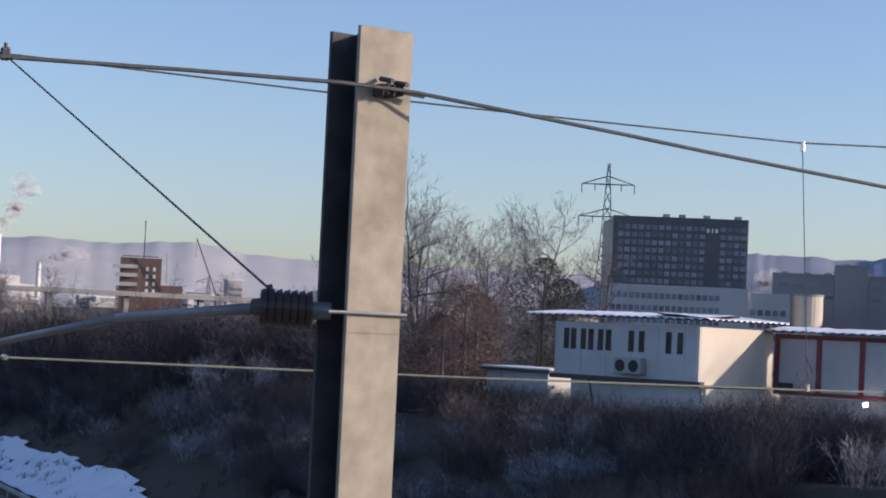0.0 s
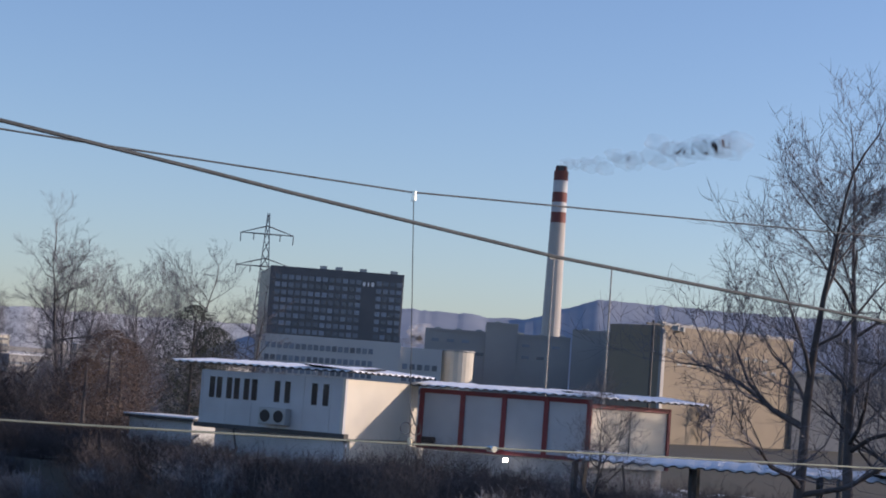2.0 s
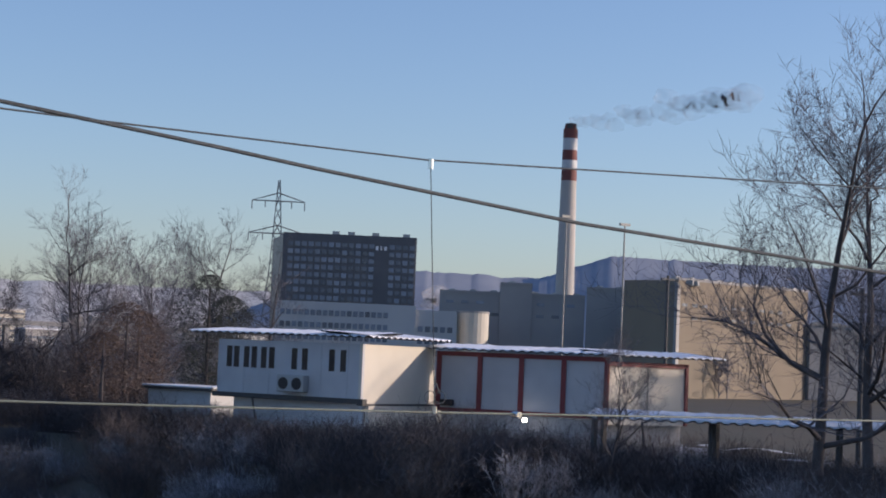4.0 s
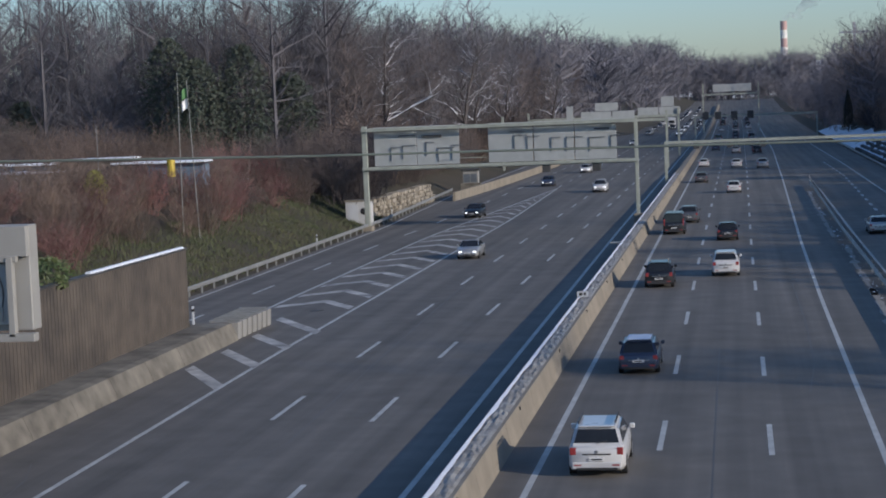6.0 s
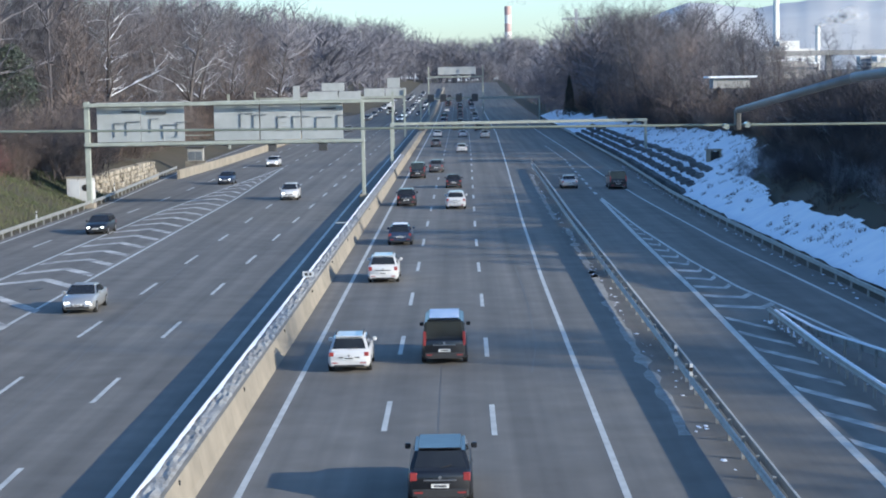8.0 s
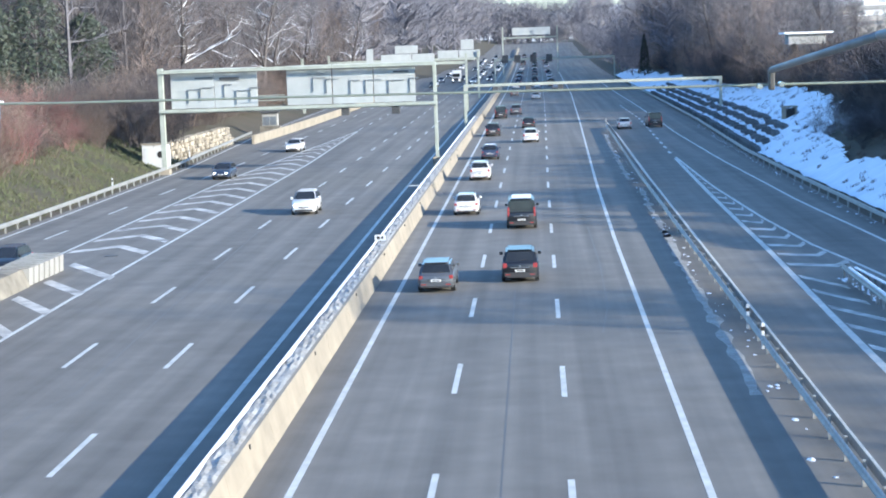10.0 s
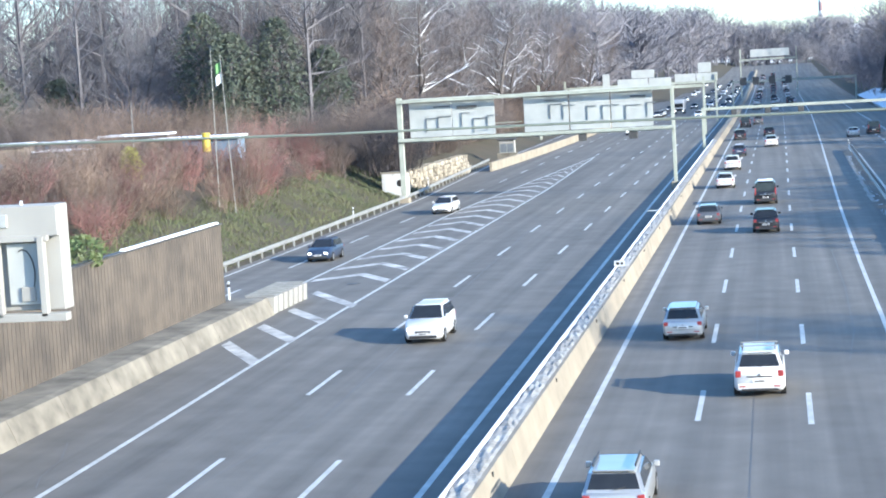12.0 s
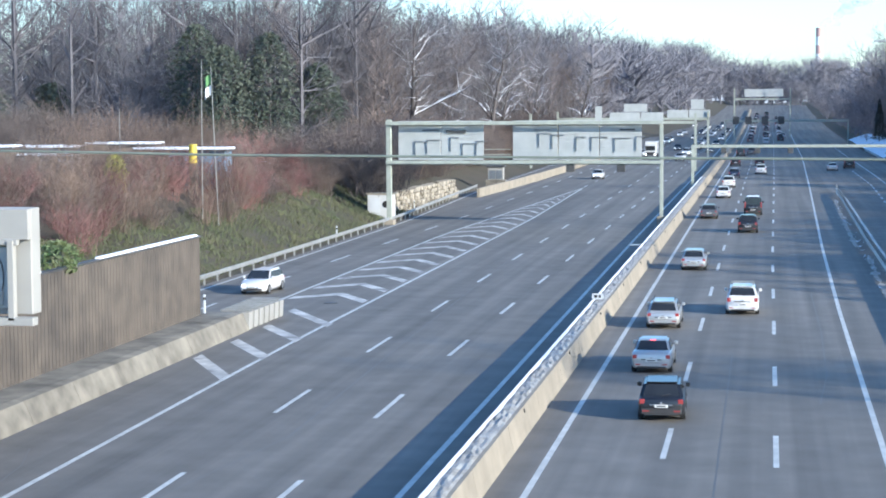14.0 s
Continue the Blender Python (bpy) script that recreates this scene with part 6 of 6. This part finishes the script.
def car(kind, color, label, rack=False, snow=False, lit=False):
    L, W, H, B, rb, rt, ft, fb, bon = SHAPES[kind]
    w = W / 2
    g = empty("van" if kind == "van" else "car", label=label, category="van" if kind == "van" else "car")
    p_ = PAINTS[color]
    y0 = -L / 2

    def ring(sw, z0, z1, top):
        a = w * sw
        return [(-a * .9, z0), (-a, z0 + .14), (-a, z0 + .42), (-a * .97, z1 - .06), (-a * top, z1), (a * top, z1), (a * .97, z1 - .06), (a, z0 + .42), (a, z0 + .14), (a * .9, z0)]
    tail = B if rb < .5 else B + .06
    secs = [(y0, ring(.86, .36, B - .12, .8)), (y0 + .06, ring(.93, .27, tail - .04, .86)), (y0 + .35, ring(.99, .22, tail, .9)), (y0 + L * .5, ring(1.0, .2, B + .01, .92)),
            (y0 + fb, ring(.99, .22, bon, .9)), (y0 + L - .45, ring(.96, .22, bon - .1, .84)), (y0 + L - .1, ring(.88, .24, bon - .26, .8)), (y0 + L, ring(.78, .32, bon - .42, .72))]
    part("body", loft(secs), p_, g, smooth=True)
    bw, tw = w * .93, w * (.74 if kind != "van" else .82)
    rz = H - .02
    base = [(-bw, y0 + rb + .04, B - .03), (bw, y0 + rb + .04, B - .03), (bw, y0 + fb, bon - .04), (-bw, y0 + fb, bon - .04)]
    top = [(-tw, y0 + rt, rz - .05), (tw, y0 + rt, rz - .05), (tw, y0 + ft, rz - .03), (-tw, y0 + ft, rz - .03)]
    bm = bmesh.new()
    vb, vt = [bm.verts.new(p) for p in base], [bm.verts.new(p) for p in top]
    bm.faces.new(vt)
    bm.faces.new(vb[::-1])
    for i in range(4):
        bm.faces.new((vb[i], vb[(i + 1) % 4], vt[(i + 1) % 4], vt[i]))
    es = [e for e in bm.edges if any(v in vt for v in e.verts)]
    bmesh.ops.bevel(bm, geom=es, offset=.09, segments=2, affect="EDGES")
    part("cabin", bm, p_, g, smooth=False)
    part("rear_window", quad_panel((base[0], base[1], top[1], top[0]), .11, .012), CARGLASS, g)
    part("windscreen", quad_panel((base[2], base[3], top[3], top[2]), .08, .012), CARGLASS, g)
    for q in ((base[1], base[2], top[2], top[1]), (base[3], base[0], top[0], top[3])):
        part("side_window", quad_panel(q, .12 if kind != "van" else .2, .012), CARGLASS, g)
    for s in (-1, 1):
        tin = .80 if kind == "van" else .70
        part("tail_light", box(min(s * w * tin, s * w * .925), max(s * w * tin, s * w * .925), y0 - .008, y0 + .12, B - (.3 if kind in ("suv", "van") else .24), B - .06 if kind != "van" else B + .3, .02), TAIL, g)
        part("headlight", box(min(s * w * .48, s * w * .80), max(s * w * .48, s * w * .80), y0 + L - .2, y0 + L - .02, bon - .46, bon - .30, .02), HEAD if lit else RIM, g)
        part("mirror", box(min(s * w * .97, s * w * 1.16), max(s * w * .97, s * w * 1.16), y0 + fb - .35, y0 + fb - .22, B + .02, B + .19, .03), p_, g)
        for yy in (y0 + .82, y0 + L - .85):
            wh = part("wheel", rod((s * (w - .2), yy, .325), (s * (w + .005), yy, .325), .325, 18), TYRE, g)
            part("rim", rod((s * (w - .04), yy, .325), (s * (w + .014), yy, .325), .20, 14), RIM, wh)
    part("badge", rod((0, y0 - .02, B - .2), (0, y0 + .05, B - .2), .05, 12), RIM, g)
    part("plate_recess", box(-w * .5, w * .5, y0 - .018, y0 + .06, B - .3, B - .255, .01), TRIM if color not in ("black", "blue") else RIM, g)
    for s in (-1, 1):
        part("reflector", box(s * w * .66 - .12, s * w * .66 + .12, y0 - .036, y0 + .06, .40, .45), TAIL, g)
    if kind != "saloon":
        part("spoiler", box(-tw * .86, tw * .86, y0 + rt - .1, y0 + rt + .16, rz - .075, rz - .03, .015), p_, g)
        part("rear_wiper", rod((0, y0 + rb + .03, B + .05), (.34, y0 + rb + .1, B + .13), .012, 5), TRIM, g)
    part("rear_bumper", box(-w * .86, w * .86, y0 - .03, y0 + .12, .30, .52, .03), p_ if color != "black" else TRIM, g)
    part("bumper_trim", box(-w * .72, w * .72, y0 - .038, y0 + .1, .26, .36, .02), TRIM, g)
    part("grille", box(-w * .4, w * .4, y0 + L - .08, y0 + L + .008, bon - .58, bon - .44, .02), TRIM, g)
    part("front_bumper", box(-w * .7, w * .7, y0 + L - .1, y0 + L + .02, .28, .42, .03), TRIM, g)
    for yy in (y0 - .042, y0 + L + .012):
        pl = part("number_plate", box(-.25, .25, yy, yy + .03, .56 if yy < 0 else .44, .67 if yy < 0 else .55), PLATE, g)
        part("plate_bar", box(-.18, .18, yy - .004 if yy < 0 else yy + .026, yy + .004 if yy < 0 else yy + .034, .59 if yy < 0 else .47, .64 if yy < 0 else .52), TRIM, pl)
    if "brake" in label:
        part("brake_light", box(-.13, .13, y0 + rt - .02, y0 + rt + .03, rz - .1, rz - .07), BRAKE, g, "glowing high brake light")
    if rack:
        for s in (-1, 1):
            part("roof_rail", box(s * tw * .86 - .02, s * tw * .86 + .02, y0 + rt + .15, y0 + ft - .1, H - .02, H + .07, .01), TRIM if color != "black" else GALV, g)
    if rack == 2:
        for yy in (y0 + rt + .4, y0 + rt + 1.3):
            part("crossbar", box(-tw * .98, tw * .98, yy, yy + .06, H + .06, H + .11, .01), GALV, g)
    if snow:
        bm = bmesh.new()
        n = 7
        gr = [[bm.verts.new((tw * .8 * (2 * i / n - 1), y0 + rt + .12 + (ft - rt - .2) * j / n, H - .01 + .05 * (.4 + noise.noise((i * .9, j * .9, L))) * (0 if i in (0, n) or j in (0, n) else 1))) for i in range(n + 1)] for j in range(n + 1)]
        for j in range(n):
            for i in range(n):
                bm.faces.new((gr[j][i], gr[j][i + 1], gr[j + 1][i + 1], gr[j + 1][i]))
        part("roof_snow", bm, SNOW, g, "snow left on the roof", True)
    return g


def truck(label):
    g = empty("truck", label=label, category="truck")
    part("cargo_box", box(-1.25, 1.25, -4.2, 2.2, 1.0, 3.6, .04), PAINTS["white"], g)
    part("cab", box(-1.2, 1.2, 2.4, 4.2, .6, 3.0, .12), PAINTS["white"], g)
    part("windscreen", box(-1.05, 1.05, 4.19, 4.215, 1.7, 2.7, .005), CARGLASS, g)
    part("grille", box(-.9, .9, 4.19, 4.225, .7, 1.4, .005), TRIM, g)
    part("chassis", box(-.5, .5, -4.1, 4.0, .6, 1.0), TRIM, g)
    for s in (-1, 1):
        for yy in (-2.6, 3.2):
            wh = part("wheel", rod((s * .95, yy, .5), (s * 1.22, yy, .5), .5, 16), TYRE, g)
            part("rim", rod((s * 1.2, yy, .5), (s * 1.235, yy, .5), .27, 12), RIM, wh)
        part("headlight", box(min(s * .75, s * 1.1), max(s * .75, s * 1.1), 4.19, 4.23, .75, .95), HEAD, g)
    return g


# vehicle: kind, paint, label, options, time and place of its near end, speed, x along y, towards the camera or away
FLEET = [
    ("suv", "white", "white compact crossover with red lamps", {"rack": 1}, 6.0, 59.5, 25.9, [(60, -4.8), (120, -4.95)]),
    ("van", "black", "black passenger van with snow on its roof", {"snow": True}, 7.0, 58.5, 20.5, [(58, -1.0), (160, -1.03)]),
    ("hatchback", "white", "white hatchback with black lower bumper", {"rack": 1}, 7.5, 63.8, 26.7, [(64, -4.95), (185, -5.0)]),
    ("estate", "blue", "dark blue car with snow-dusted roof", {"snow": True}, 6.0, 82.0, 27.4, [(82, -4.6), (143, -4.75)]),
    ("suv", "black", "black car with large rear window", {"rack": 1}, 6.0, 119.8, 29.6, [(120, -5.2), (187, -5.5)]),
    ("suv", "white", "white crossover with dark rear window", {}, 6.0, 126.5, 23.7, [(127, -1.0), (180, -.65)]),
    ("van", "black", "black van in heavy traffic", {}, 6.0, 166.7, 31.3, [(167, -5.75), (238, -5.45)]),
    ("suv", "grey", "grey car changing lanes", {}, 6.0, 181.4, 31.0, [(181, -4.8), (251, -3.2)]),
    ("hatchback", "black", "black hatchback on the motorway", {}, 6.0, 158.2, 24.8, [(158, -1.0), (213, -1.0)]),
    ("estate", "grey", "grey estate car on the motorway", {}, 6.0, 267.3, 34.6, [(266, -5.1), (344, -4.5)]),
    ("hatchback", "white", "white hatchback on the motorway", {}, 6.0, 236.4, 36.0, [(237, -.5), (318, .1)]),
    ("estate", "white", "white estate car on the motorway", {}, 6.0, 326.6, 33.0, [(327, -5.7), (411, -4.7)]),
    ("hatchback", "white", "white hatchback on the motorway", {}, 6.0, 319.9, 35.0, [(320, -.1), (410, .5)]),
    ("suv", "silver", "silver car in the outer lane", {}, 6.0, 313.6, 34.3, [(314, 4.2), (392, 5.0)]),
    ("suv", "black", "glossy black luxury off-roader with red lamps", {}, 8.2, 56.6, 20.4, [(57, -.92), (134, -.9), (167, -1.3)]),
    ("estate", "grey", "dark grey car with sunlit roof", {}, 8.2, 43.0, 26.3, [(43, -4.9), (104, -5.0), (186, -5.5)]),
    ("saloon", "silver", "silver saloon on the ramp", {}, 5.0, 139.3, 21.3, [(139, 11.7), (275, 11.6)]),
    ("van", "black", "black boxy car on the ramp", {}, 5.2, 133.8, 23.9, [(134, 17.2), (176, 16.7), (208, 16.7), (282, 15.0)]),
    ("estate", "silver", "silver estate car with dark rear window", {}, 11.0, 56.5, 26.4, [(57, -4.35), (96, -4.35), (138, -4.75)]),
    ("suv", "white", "white people carrier with roof rack", {"rack": 2}, 11.0, 48.6, 19.7, [(49, -.9), (109, -.9)]),
    ("estate", "silver", "silver estate car with dark roof rails", {"rack": 1}, 12.5, 62.2, 25.6, [(62, -4.6), (101, -5.0)]),
    ("saloon", "silver", "silver saloon with glowing brake light", {}, 13.0, 58.4, 25.6, [(58, -4.55), (84, -4.6)]),
    ("hatchback", "black", "black hatchback with sunlit roof", {}, 13.5, 58.4, 26.1, [(58, -2.75), (72, -3.5)]),
    ("saloon", "silver", "silver saloon with headlights on", {"lit": True}, 5.2, 165.2, -23.8, [(94, -20.55), (122, -21.1), (150, -21.4), (166, -21.2)]),
    ("estate", "black", "black estate car on the slip lane", {"lit": True}, 5.2, 220.0, -24.6, [(146, -30.0), (176, -29.5), (199, -28.7), (220, -27.6)]),
    ("suv", "white", "white crossover with dark grille, headlights on", {"lit": True}, [(5.2, 271.5), (8.2, 185.3), (10.5, 120.5), (13.0, 60.4)], 0, -24.1, [(60, -16.0), (84, -16.35), (121, -16.7), (185, -17.8), (272, -18.3)]),
    ("hatchback", "white", "white car on the far slip lane", {"lit": True}, 7.0, 470.0, -25, [(300, -26), (480, -27)]),
    ("hatchback", "blue", "dark blue car on the slip lane", {"lit": True}, 10.5, 162.1, -24.3, [(113, -31.8), (138, -31.1), (162, -30.0), (229, -28.2), (300, -27)]),
    ("estate", "white", "white estate car on the slip lane", {"lit": True}, 10.5, 204.2, -25.4, [(115, -31.8), (140, -31.0), (165, -30.0), (204, -28.7), (281, -26.9), (320, -25.6)]),
    ("truck", "white", "white box truck coming along", {}, 10.5, 523, -34.0, [(393, -24.5), (540, -22.7)]),
    ("hatchback", "grey", "grey car behind the gantry", {"lit": True}, 10.5, 492, -26, [(380, -28.5), (500, -27.6)]),
    ("suv", "white", "white car coming along", {"lit": True}, 10.5, 530, -30, [(380, -18.0), (540, -17)]),
]
MOVES = []
BUILT = {}
for kind, color, label, opt, t0, y0, v, xs in FLEET:
    ob = truck(label) if kind == "truck" else car(kind, color, label, **opt)
    BUILT.setdefault((kind, color, bool(opt.get("lit"))), ob)
    MOVES.append((ob, t0, y0 + (8.4 if kind == "truck" else SHAPES[kind][0]) / 2 - .55, v, xs))
crnd = random.Random(17)
for away in (True, False):
    pool = [o for (k, c, lit), o in BUILT.items() if lit != away and k != "truck"]
    for i in range(44):
        lane = crnd.randrange(3 if away else 4)
        x = ((-4.6, -.1, 4.2) if away else (-13.2, -17.3, -21.6, -27.5))[lane]
        y = 425 + i * 9.5 + crnd.uniform(-3, 3) if away else 545 + i * 8.5 + crnd.uniform(-3, 3)
        src = crnd.choice(pool)
        ob = copy_thing(src, Matrix())
        tagged(ob, "small distant car in dense motorway traffic", group="distant traffic")
        MOVES.append((ob, 7.5, y, (13.0 if y > 600 else 20) if away else -24.0, [(0, x), (1500, x)]))


# ---- what moves ----
def motions():
    for ob, t0, y0, v, xs in MOVES:
        rows = []
        for t in (0.0, 2.0, 4.0, 5.0, 6.0, 7.0, 8.0, 9.0, 10.0, 11.0, 12.0, 13.0, 14.0):
            if isinstance(t0, list):
                a, b = t0[0], t0[-1]
                y = y0 + (a[1] + v * (t - a[0]) if t < a[0] else b[1] + v * (t - b[0]) if t > b[0] else interp(t, t0))
            else:
                y = y0 + v * (t - t0)
            x = interp(y, xs)
            slope = (interp(y + 6, xs) - interp(y - 6, xs)) / 12
            rows.append((t, pose(x, y, road_z(y) + .004, 0, 0, (0 if v > 0 else 180) - math.degrees(math.atan(slope)))))
        walk(ob, rows)
    for ob, c, d in PLUMES:
        walk(ob, [(0.0, Matrix.Translation(c)), (7.0, Matrix.Translation(c + d * .5)), (14.0, Matrix.Translation(c + d))])


motions()
